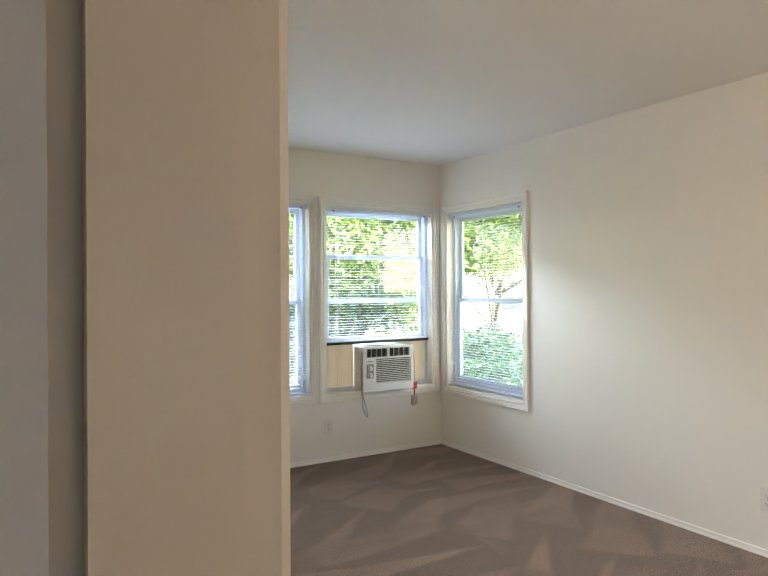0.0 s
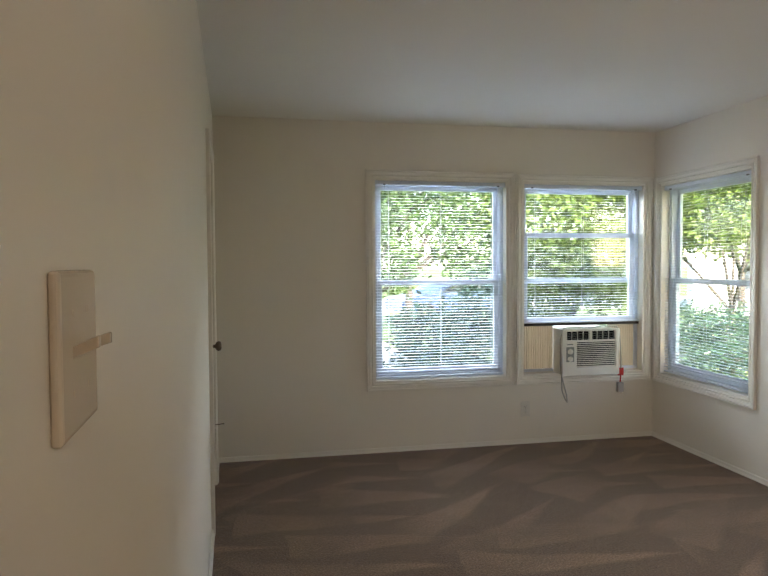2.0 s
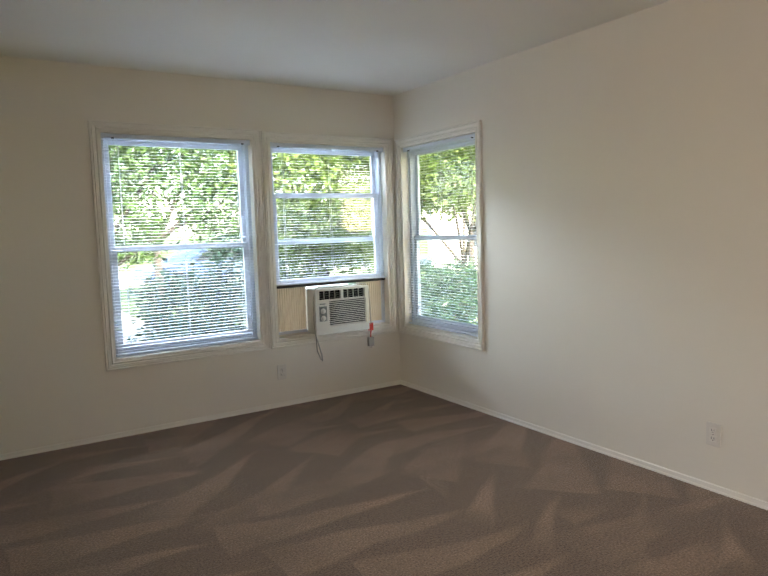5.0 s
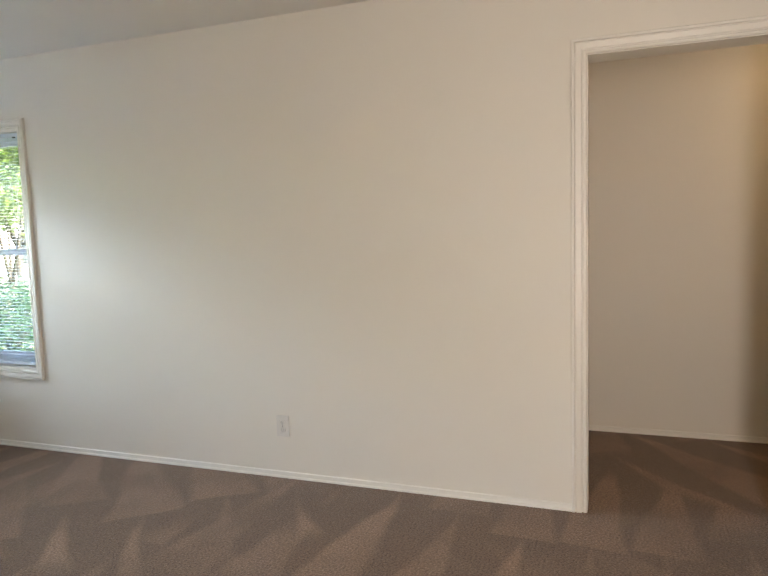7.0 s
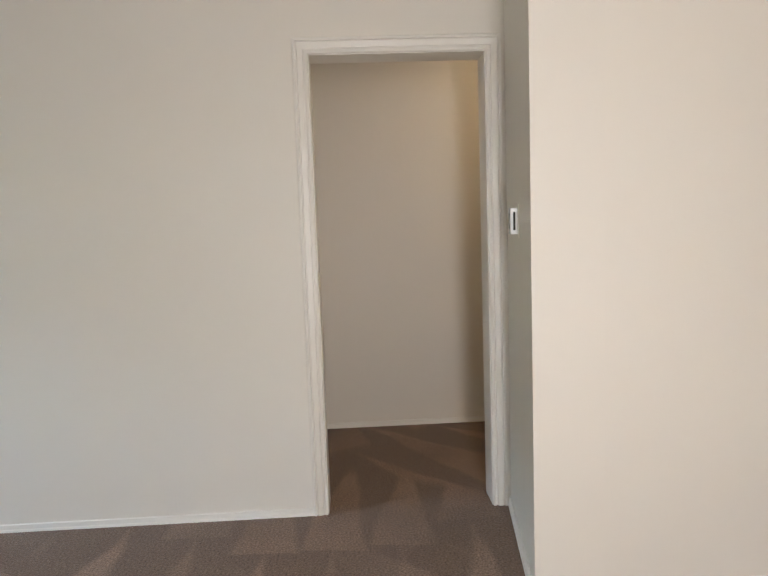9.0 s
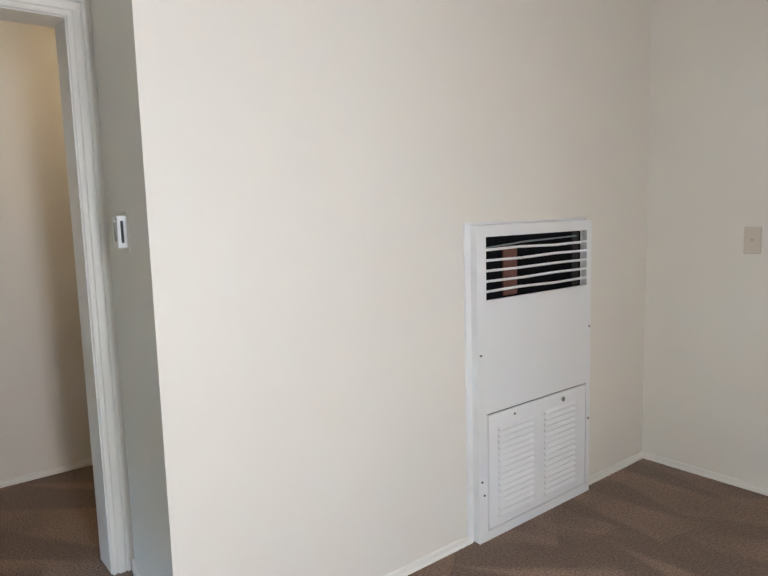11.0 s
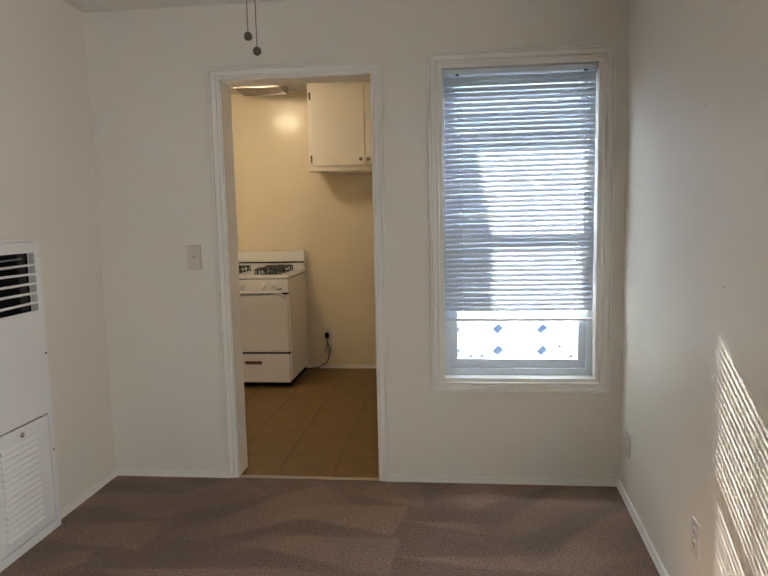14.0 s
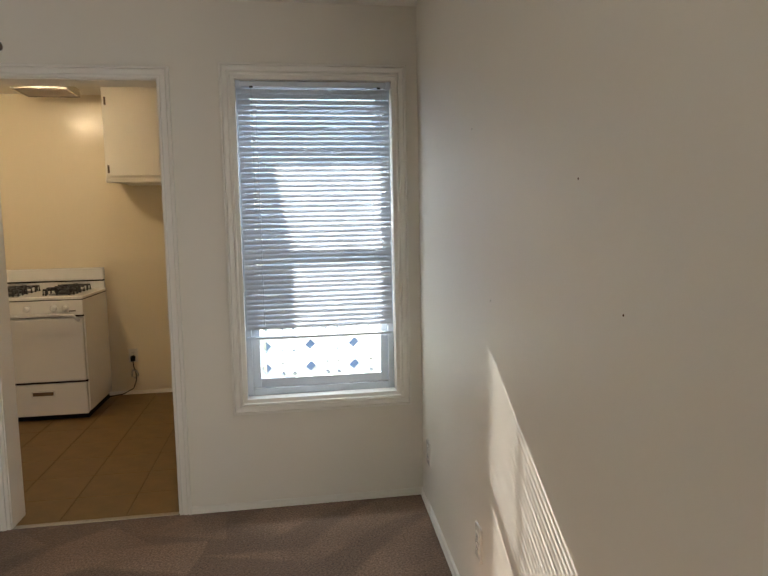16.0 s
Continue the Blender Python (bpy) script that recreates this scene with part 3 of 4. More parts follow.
# ---- wall heater ----
ht = thing("wall_heater", M_H @ pose(1.225, 0, 0), "white enamel wall furnace with louvred door", "heater")
hw, hh, hd = 0.76, 1.29, 0.044
part("cabinet", wall_mesh(hw, hh, 0.012, ((0.05, 0.995, hw - 0.035, 1.245), (0.05, 0.04, hw - 0.03, 0.535)), base=0.0), HEATER, ht).matrix_basis = pose(0, -hd, 0)
part("side_frame", rim(bmesh.new(), 0, 0, hw, hh, -hd + 0.008, 0.001, 0.014, 0.014, 0.014, 0.014), HEATER, ht)
lip = part("outer_lip", rim(bmesh.new(), -0.03, 0.0, hw + 0.004, hh + 0.012, -0.012, 0.001, 0.03, 0.004, 0.004, 0.012), HEATER, ht)
# flat black sheet paints the shade behind the top grille
part("burner_shade", boxes(((0.045, -0.0055, 0.99), (hw - 0.03, -0.002, 1.25))), BLACK, ht, "black sheet for the shaded inside")
part("heat_shield", boxes(((0.19, -0.012, 0.998), (0.275, -0.006, 1.20))), COPPER, ht, "rust-red metal strip behind the grille")
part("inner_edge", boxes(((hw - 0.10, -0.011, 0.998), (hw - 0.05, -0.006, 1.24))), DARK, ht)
for k in range(5):
    z = 1.03 + 0.041 * k
    bm = bmesh.new()
    sag = random.uniform(-0.004, 0.004)
    tube(bm, [(0.045, -hd + 0.004, z), (hw * 0.35, -hd + 0.003, z - sag), (hw * 0.65, -hd + 0.005, z + sag), (hw - 0.03, -hd + 0.004, z)], 0.0055, 8)
    part("grille_bar", bm, HEATER, ht)
part("bent_bar", tube(bmesh.new(), ((0.05, -hd + 0.014, 1.20), (0.3, -hd + 0.013, 1.215), (hw - 0.1, -hd + 0.014, 1.222)), 0.004, 6), SCREEN, ht)
# dark sheet paints the shade in the slit round the louvre door
part("recess_shade", boxes(((0.04, -0.006, 0.03), (hw - 0.02, -0.003, 0.54))), DARK, ht)
ld = part("louvre_door", boxes(((0.056, -hd - 0.003, 0.046), (hw - 0.037, -hd + 0.009, 0.529), 0.002, 1)), HEATER, ht)
for c in (0.11, 0.41):
    bm = bmesh.new()
    lw = 0.225
    vs = [[bm.verts.new((x, y, z)) for x in (0, lw)] for y, z in ((0.0, 0.0), (-0.010, 0.003), (-0.011, 0.006), (-0.002, 0.018), (0.0, 0.018))]
    for p, q in zip(vs, vs[1:]):
        bm.faces.new((p[0], p[1], q[1], q[0]))
    bm.faces.new([v[0] for v in vs])
    bm.faces.new([v[1] for v in vs[::-1]])
    first = part("louvre", bm, HEATER, ld)
    first.location = (c, -hd - 0.0028, 0.085)
    for k in range(1, 15):
        shared("louvre", first.data, ld, pose(c, -hd - 0.0028, 0.085 + 0.0262 * k))
part("door_latch", lathe(bmesh.new(), ((0.011, 0), (0.011, 0.006), (0.006, 0.009)), pose(0.545, -hd - 0.003, 0.497, 90), 14), CHROME, ld)
part("screw", lathe(bmesh.new(), ((0.005, 0), (0.004, 0.003)), pose(0.215, -hd - 0.003, 0.503, 90), 10), BRONZE, ld)
for e, z in ((0.016, 0.78), (hw - 0.012, 0.80), (0.016, 0.26), (hw - 0.012, 0.36), (0.03, 0.2)):
    part("screw", lathe(bmesh.new(), ((0.005, 0), (0.004, 0.003)), pose(e, -hd, z, 90), 10), BRONZE, ht)

# ---- window air conditioner ----
ac = thing("air_conditioner", M_A @ pose(2.565, 0, 0), "beige window air conditioner with louvred front grille", "air conditioner")
aw, az0, az1 = 0.475, 0.532, 0.885
part("case", boxes(((0.01, -0.075, az0), (aw - 0.01, 0.45, az1 - 0.004), 0.006, 2)), ACP, ac)
part("front_panel", wall_mesh(aw, az1, 0.025, ((0.035, 0.80, 0.225, 0.868), (0.245, 0.80, aw - 0.035, 0.868), (0.118, 0.59, aw - 0.025, 0.785)), base=az0 - 0.004), ACP, ac).matrix_basis = pose(0, -0.105, 0)
part("grille_back", boxes(((0.02, -0.082, 0.57), (aw - 0.02, -0.0765, 0.875))), BLACK, ac)
for k in range(13):
    part("grille_slat", boxes(((0.116, -0.104, 0.5935 + 0.0148 * k), (aw - 0.023, -0.09, 0.5995 + 0.0148 * k), 0.0015, 1)), ACP, ac)
for a, b in ((0.035, 0.225), (0.245, aw - 0.035)):
    for k in range(3):
        part("vane", boxes(((a, -0.1, 0.812 + 0.018 * k), (b, -0.088, 0.8145 + 0.018 * k))), SCREEN, ac)
    for k in range(1, 4):
        e = a + (b - a) * k / 4
        part("vane", boxes(((e - 0.001, -0.094, 0.80), (e + 0.001, -0.084, 0.868))), ACP, ac)
part("control_panel", boxes(((0.03, -0.1075, 0.635), (0.095, -0.1045, 0.75), 0.002, 1)), SCREEN, ac, "grey control panel")
for z in (0.725, 0.668):
    kb = part("control_knob", lathe(bmesh.new(), ((0.021, 0), (0.021, 0.004), (0.016, 0.006), (0.015, 0.018), (0.012, 0.02)), pose(0.062, -0.1075, z - 0.01, 90), 18), ACP, ac)
    part("pointer", boxes(((0.0605, -0.1295, z - 0.022), (0.0635, -0.127, z + 0.002))), WHITE, kb)
part("badge", boxes(((0.035, -0.1062, 0.765), (0.085, -0.1048, 0.773))), SCREEN, ac)


def accordion(x0, x1, n, label):
    ob = thing("accordion_panel", M_A, label, "side panel", "air conditioner side panels")
    bm = bmesh.new()
    cols = []
    for i in range(2 * n + 1):
        x = x0 + (x1 - x0) * i / (2 * n)
        cols.append([bm.verts.new((x, 0.075 + (0.012 if i % 2 else 0.0) + s, z)) for s in (0, 0.002) for z in (0.527, 0.92)])
    for p, q in zip(cols, cols[1:]):
        bm.faces.new((p[0], q[0], q[1], p[1]))
        bm.faces.new((p[2], p[3], q[3], q[2]))
    part("pleats", bm, ACCORDION, ob)
    part("rail", boxes(((x0, 0.068, 0.526), (x1, 0.096, 0.540))), ACP, ob)
    part("rail", boxes(((x0, 0.068, 0.906), (x1, 0.096, 0.918))), ACP, ob)
    return ob


accordion(2.300, 2.572, 14, "cream pleated vinyl panel beside air conditioner")
accordion(3.035, 3.304, 14, "cream pleated vinyl panel beside air conditioner")

cord = thing("power_cord", M_A, "grey power cord looped over the air conditioner", "cord")
part("cable", tube(bmesh.new(), ((2.60, -0.02, 0.53), (2.60, -0.03, 0.40), (2.625, -0.035, 0.33), (2.64, -0.035, 0.31), (2.635, -0.04, 0.36), (2.58, -0.06, 0.52), (2.556, -0.085, 0.62), (2.555, -0.085, 0.80),
      (2.575, -0.09, 0.888), (2.62, -0.085, 0.902), (2.72, -0.08, 0.895), (2.80, -0.085, 0.892), (2.92, -0.085, 0.906), (3.02, -0.085, 0.90), (3.045, -0.09, 0.87), (3.055, -0.095, 0.75), (3.06, -0.095, 0.60), (3.062, -0.09, 0.56)), 0.0045, 6), CORD, cord, smooth=True)
part("warning_tag", boxes(((3.035, -0.094, 0.515), (3.085, -0.088, 0.575), 0.002, 1)), RED, cord, "red warning tag")
part("cable", tube(bmesh.new(), ((3.062, -0.09, 0.52), (3.06, -0.085, 0.455)), 0.005, 6), RED, cord)
pl = part("plug", boxes(((3.035, -0.10, 0.385), (3.085, -0.07, 0.46), 0.006, 2)), CORD, cord, "grey safety plug")
part("prong", boxes(((3.05, -0.088, 0.37), (3.053, -0.08, 0.386)), ((3.066, -0.088, 0.37), (3.069, -0.08, 0.386))), CHROME, pl)

# ---- ceiling fan with pull chains ----
fan = thing("ceiling_fan", pose(1.47, -2.15, 0), "white ceiling fan with two hanging pull chains", "ceiling fan")
part("canopy", lathe(bmesh.new(), ((0.05, H - 0.06), (0.08, H - 0.05), (0.085, H)), None, 24), WHITE, fan, smooth=True)
part("motor", lathe(bmesh.new(), ((0.06, H - 0.165), (0.11, H - 0.15), (0.13, H - 0.11), (0.11, H - 0.075), (0.045, H - 0.06)), None, 28), WHITE, fan, smooth=True)
part("switch_housing", lathe(bmesh.new(), ((0.03, H - 0.235), (0.05, H - 0.225), (0.055, H - 0.165)), None, 24), WHITE, fan, smooth=True)
bl = part("blade", boxes(((0.14, -0.055, H - 0.125), (0.56, 0.055, H - 0.117), 0.003, 1)), WHITE, fan)
for k in range(5):
    ob = bl if k == 0 else shared("blade", bl.data, fan)
    ob.matrix_basis = pose(0, 0, 0, 0, 0, 72 * k + 20)
for dx, zb in ((0.014, 1.96), (-0.014, 1.912)):
    bm = bmesh.new()
    tube(bm, ((dx, 0, H - 0.23), (dx, 0, zb + 0.012)), 0.0011, 5)
    z = zb + 0.014
    while z < H - 0.24:
        lathe(bm, ((0.0008, -0.002), (0.0022, 0.0), (0.0008, 0.002)), pose(dx, 0, z), 6)
        z += 0.006
    ch = part("pull_chain", bm, BRONZE, fan, "beaded metal chain")
    part("pull_knob", lathe(bmesh.new(), ((0.004, -0.014), (0.012, -0.009), (0.014, 0.0), (0.011, 0.009), (0.004, 0.014)), pose(dx, 0, zb), 14), BRONZE, ch, smooth=True)

# ---- kitchen ----
st = thing("gas_stove", pose(2.885, -5.0, -0.006, 0, 0, 180), "white gas stove with black grates and knobs", "stove")
sw, sd = 0.76, 0.63
part("body", boxes(((0, 0.03, 0.06), (sw, sd, 0.895), 0.004, 2)), WHITE, st)
part("toe_kick", boxes(((0.02, 0.05, 0.0), (sw - 0.02, sd - 0.02, 0.06))), BLACK, st)
part("oven_door", boxes(((0.008, -0.012, 0.30), (sw - 0.008, 0.03, 0.765), 0.01, 3)), WHITE, st)
part("door_gap", boxes(((0.004, 0.012, 0.286), (sw - 0.004, 0.031, 0.30))), BLACK, st)
dr = part("drawer", boxes(((0.008, -0.008, 0.05), (sw - 0.008, 0.03, 0.285), 0.008, 3)), WHITE, st)
part("drawer_pull", rim(bmesh.new(), 0.37, 0.19, 0.53, 0.235, -0.014, -0.006, 0.008, 0.008, 0.008, 0.008), WHITE, dr)
part("drawer_pull_slot", boxes(((0.38, -0.0105, 0.2), (0.52, -0.007, 0.227))), GROUT, dr)
hb = bmesh.new()
tube(hb, ((0.03, -0.012, 0.745), (0.06, -0.045, 0.785), (0.12, -0.05, 0.793), (sw - 0.12, -0.05, 0.793), (sw - 0.06, -0.045, 0.785), (sw - 0.03, -0.012, 0.745)), 0.012, 10)
part("oven_handle", hb, WHITE, st, smooth=True)
cp = part("control_panel", boxes(((0.0, -0.008, 0.785), (sw, 0.05, 0.895), 0.006, 2)), WHITE, st)
part("panel_gap", boxes(((0.004, 0.0, 0.772), (sw - 0.004, 0.031, 0.785))), BLACK, st)
for e in (0.11, 0.20, 0.38, 0.56, 0.64):
    kn = part("knob", lathe(bmesh.new(), ((0.024, 0), (0.022, 0.012), (0.018, 0.02), (0.016, 0.03), (0.012, 0.032)), pose(e, -0.008, 0.84, 90), 18), WHITE, cp, smooth=True)
    part("grip", boxes(((e - 0.004, -0.046, 0.822), (e + 0.004, -0.036, 0.858), 0.002, 1)), WHITE, kn)
part("badge", boxes(((0.665, -0.0095, 0.812), (0.71, -0.0075, 0.82))), BLACK, cp)
part("trim_line", boxes(((0.002, 0.0, 0.895), (sw - 0.002, sd, 0.90))), BLACK, st)
top = part("cooktop", boxes(((-0.004, -0.006, 0.90), (sw + 0.004, sd, 0.925), 0.008, 3)), WHITE, st)
for gx in (0.19, 0.57):
    for gy in (0.17, 0.42):
        part("burner", lathe(bmesh.new(), ((0.09, 0.925), (0.085, 0.929), (0.05, 0.928), (0.045, 0.938), (0.03, 0.942)), pose(gx, gy, 0), 20), IRON, top)
        bm = bmesh.new()
        q = 0.105
        for s in (-1, 1):
            tube(bm, ((gx - q, gy + s * q * 0.75, 0.926), (gx - q, gy + s * q * 0.75, 0.966), (gx + q, gy + s * q * 0.75, 0.966), (gx + q, gy + s * q * 0.75, 0.926)), 0.0075, 6)
            tube(bm, ((gx + s * q * 0.75, gy - q, 0.926), (gx + s * q * 0.75, gy - q, 0.966), (gx + s * q * 0.75, gy + q, 0.966), (gx + s * q * 0.75, gy + q, 0.926)), 0.0075, 6)
            tube(bm, ((gx + s * q, gy, 0.926), (gx + s * q, gy, 0.972), (gx + s * 0.03, gy, 0.972)), 0.0075, 6)
            tube(bm, ((gx, gy + s * q, 0.926), (gx, gy + s * q, 0.972), (gx, gy + s * 0.03, 0.972)), 0.0075, 6)
        part("grate", bm, IRON, top, "black iron grate")
bg = part("backguard", boxes(((0, sd - 0.055, 0.995), (sw, sd, 1.095), 0.012, 3)), WHITE, st)
part("backguard_foot", boxes(((0.004, sd - 0.035, 0.92), (sw - 0.004, sd - 0.002, 0.99))), WHITE, st)
part("backguard_gap", boxes(((0.004, sd - 0.045, 0.985), (sw - 0.004, sd - 0.004, 0.996))), BLACK, st)

cb = thing("upper_cabinet", pose(2.0, -5.35, 0, 0, 0, 180), "cream painted upper cabinet with two doors", "cabinet")
cw, cz0, cz1 = 0.97, 1.755, HK - 0.002
part("body", boxes(((0, 0.0, cz0 + 0.02), (cw, 0.338, cz1), 0.003, 1)), TRIM, cb)
part("bottom_rail", boxes(((-0.004, -0.006, cz0), (cw + 0.004, 0.06, cz0 + 0.03), 0.004, 2)), TRIM, cb)
part("under_panel", boxes(((0.10, 0.06, cz0 - 0.004), (cw, 0.33, cz0 + 0.02))), TRIM, cb)
for i, (a, b) in enumerate(((0.035, 0.475), (0.482, 0.93))):
    d = part("door", boxes(((a, -0.019, cz0 + 0.045), (b, -0.001, cz1 - 0.03), 0.003, 2)), TRIM, cb)
    e = b - 0.03 if i == 0 else a + 0.025
    part("knob", lathe(bmesh.new(), ((0.008, 0), (0.006, 0.01), (0.015, 0.016), (0.016, 0.022), (0.008, 0.027)), pose(e, -0.019, cz0 + 0.09, 90), 16), CHROME, d, "round chrome knob", smooth=True)
    for z in (cz0 + 0.10, cz1 - 0.11):
        e2 = a - 0.004 if i == 0 else b + 0.004
        part("hinge", boxes(((e2 - 0.011, -0.022, z - 0.03), (e2 + 0.004, 0.001, z + 0.03), 0.004, 2)), BRONZE, d)

cv = thing("ceiling_vent", pose(2.38, -5.34, HK), "flat metal exhaust vent cover on kitchen ceiling", "vent")
part("frame", rim(bmesh.new(), -0.19, -0.16, 0.19, 0.16, -0.06, 0.0, 0.012, 0.012, 0.012, 0.012), CHROME, cv).matrix_basis = pose(0, 0, 0, -90) @ pose(0, 0, 0, 180)
part("panel", boxes(((-0.178, -0.148, -0.055), (0.178, 0.148, 0.0))), BRONZE, cv)

kl = thing("kitchen_ceiling_light", pose(2.52, -4.57, HK), "warm glowing dome ceiling light", "ceiling light")
part("base", lathe(bmesh.new(), ((0.11, -0.03), (0.12, -0.02), (0.12, 0.0)), None, 24), CHROME, kl)
part("dome", lathe(bmesh.new(), ((0.02, -0.105), (0.06, -0.095), (0.09, -0.07), (0.10, -0.03)), None, 24), BULB, kl, smooth=True)
# unseen lamp added for the glow that reaches the hall from beyond
hl = thing("hall_fill_lamp", pose(4.05, -1.25, H), "unseen lamp added for the hall's glow", "ceiling light")
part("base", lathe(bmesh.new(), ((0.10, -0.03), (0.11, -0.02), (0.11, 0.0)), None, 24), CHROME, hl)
part("dome", lathe(bmesh.new(), ((0.02, -0.10), (0.06, -0.09), (0.085, -0.065), (0.095, -0.03)), None, 24), HALLGLOW, hl, smooth=True)

pc = thing("stove_cord", pose(1.955, YK, 0), "black plug and cord running to the stove", "cord")
part("plug", boxes(((-0.016, 0.008, 0.285), (0.016, 0.045, 0.33), 0.004, 2)), BLACK, pc)
part("cable", tube(bmesh.new(), ((0, 0.03, 0.29), (-0.005, 0.035, 0.24), (-0.02, 0.04, 0.20), (-0.025, 0.05, 0.13), (0.0, 0.06, 0.06), (0.08, 0.07, 0.02), (0.2, 0.08, 0.005)), 0.004, 6), BLACK, pc, smooth=True)
part("cord_loop", tube(bmesh.new(), ((0.005, 0.035, 0.215), (-0.03, 0.04, 0.20), (-0.04, 0.04, 0.17), (-0.015, 0.045, 0.145), (0.012, 0.04, 0.16), (0.005, 0.035, 0.215)), 0.007, 6), CORD, pc, smooth=True)

# ---- outdoors ----
structure("ground", boxes(((-300, -300, -0.7), (300, 300, -0.5))), LAWN, "sunlit lawn around the house", "ground")
structure("driveway", boxes(((-14, 9.6, -0.5), (3.2, 24, -0.47))), CONCRETE, "pale concrete driveway in full sun", "driveway")
structure("road", boxes(((-60, 24, -0.5), (60, 31, -0.475))), CONCRETE, "pale sunlit street", "road")
structure("pavement", boxes(((-6, -4.62, -0.5), (0.875, -3.375, -0.1))), CONCRETE, "concrete porch slab", "porch")
# added ground; its dark colour stands for shade in the block holes
structure("courtyard", boxes(((-14, -12, -0.5), (6, -4.63, -0.46))), PAVING_SHADE, "added paving, coloured as shade behind the blocks", "pavement")
structure("roof_eave", boxes(((-6.0, -4.37, 2.255), (0.875, -3.372, 2.37))), EAVE, "grey painted porch eave over the window", "eave")

# pierced block screen on the porch
bwall = thing("breeze_block_wall", pose(0, -4.50, -0.1), "white pierced concrete block porch wall", "wall", kind="structure")
blk = bmesh.new()
bw, bh, bd = 0.298, 0.298, 0.09


def pierced(bm, cx, cz, half_w, half_h, r):
    """A rectangular ring round a diamond hole, with depth."""
    outer = [(cx - half_w, cz - half_h), (cx + half_w, cz - half_h), (cx + half_w, cz + half_h), (cx - half_w, cz + half_h)]
    mid = [(cx, cz - half_h), (cx + half_w, cz), (cx, cz + half_h), (cx - half_w, cz)]
    inner = [(cx, cz - r), (cx + r, cz), (cx, cz + r), (cx - r, cz)]
    for y, flip in ((0, 1), (bd, -1)):
        o = [bm.verts.new((a, y, b)) for a, b in outer]
        d = [bm.verts.new((a, y, b)) for a, b in mid]
        i = [bm.verts.new((a, y, b)) for a, b in inner]
        for k in range(4):
            bm.faces.new((d[k], o[(k + 1) % 4], d[(k + 1) % 4], i[(k + 1) % 4], i[k]))
    for k in range(4):
        a, b = inner[k], inner[(k + 1) % 4]
        bm.faces.new([bm.verts.new(c) for c in ((a[0], 0, a[1]), (b[0], 0, b[1]), (b[0], bd, b[1]), (a[0], bd, a[1]))])
    for k in range(4):
        a, b = outer[k], outer[(k + 1) % 4]
        bm.faces.new([bm.verts.new(c) for c in ((a[0], 0, a[1]), (b[0], 0, b[1]), (b[0], bd, b[1]), (a[0], bd, a[1]))])


pierced(blk, 0, 0.0745, 0.0745, 0.0745, 0.045)
for sx in (-1, 1):
    pierced(blk, sx * 0.11175, 0.03725, 0.03725, 0.03725, 0.02)
    pierced(blk, sx * 0.11175, 0.11175, 0.03725, 0.03725, 0.012)
first = part("block", blk, BLOCK, bwall)
n = 0
for r in range(6):
    for c in range(13):
        ob = first if n == 0 else shared("block", first.data, bwall)
        ob.location = (0.81 - 0.3 * c, 0, 0.151 * r)
        n += 1
part("cap", boxes(((-2.9, -0.02, 0.906), (0.86, 0.12, 0.95), 0.006, 2)), BLOCK, bwall)

# block added to the south to shut out bright sky behind the blind
nb = thing("backdrop_block", pose(-1.5, -12.0, -0.5), "pale stucco block added to hide bright sky", "building")
part("wall", boxes(((-7, 0, 0), (5.2, 0.2, 4.4))), STUCCO, nb)
part("roof", boxes(((-7.3, -2.5, 4.4), (5.5, 0.5, 4.55))), CONCRETE, nb)

rng = np.random.default_rng(5)


def leaves(name, blobs, count, size, material, parent, label=""):
    """Many small folded leaves scattered through lobes (centre, radii), thicker towards their skin."""
    verts, faces = [], []
    lob = np.array([b[1][0] * b[1][1] * b[1][2] for b in blobs]) ** 0.67
    pick = rng.choice(len(blobs), count, p=lob / lob.sum())
    for k in pick:
        c, r = blobs[k]
        d = rng.normal(size=3)
        d /= np.linalg.norm(d)
        p = np.array(c) + d * np.array(r) * rng.uniform(0.25, 1.0) ** 0.5 * rng.uniform(0.75, 1.12)
        a = rng.normal(size=3)
        a[2] = a[2] * 0.5 - 0.35
        a /= np.linalg.norm(a)
        b = np.cross(a, rng.normal(size=3))
        b /= np.linalg.norm(b) + 1e-6
        up = np.cross(a, b)
        s = size * rng.uniform(0.6, 1.35)
        i = len(verts)
        verts += [p, p + a * s * 0.5 + b * s * 0.24 + up * s * 0.08, p + a * s, p + a * s * 0.5 - b * s * 0.24 + up * s * 0.08, p + a * s * 0.5]
        faces += [(i, i + 1, i + 4), (i + 1, i + 2, i + 4), (i + 2, i + 3, i + 4), (i + 3, i, i + 4)]
    me = bpy.data.meshes.new(name)
    me.from_pydata([tuple(v) for v in verts], [], faces)
    me.materials.append(material)
    ob = new(name, me)
    ob.parent = parent
    if label:
        tagged(ob, label)
    return ob


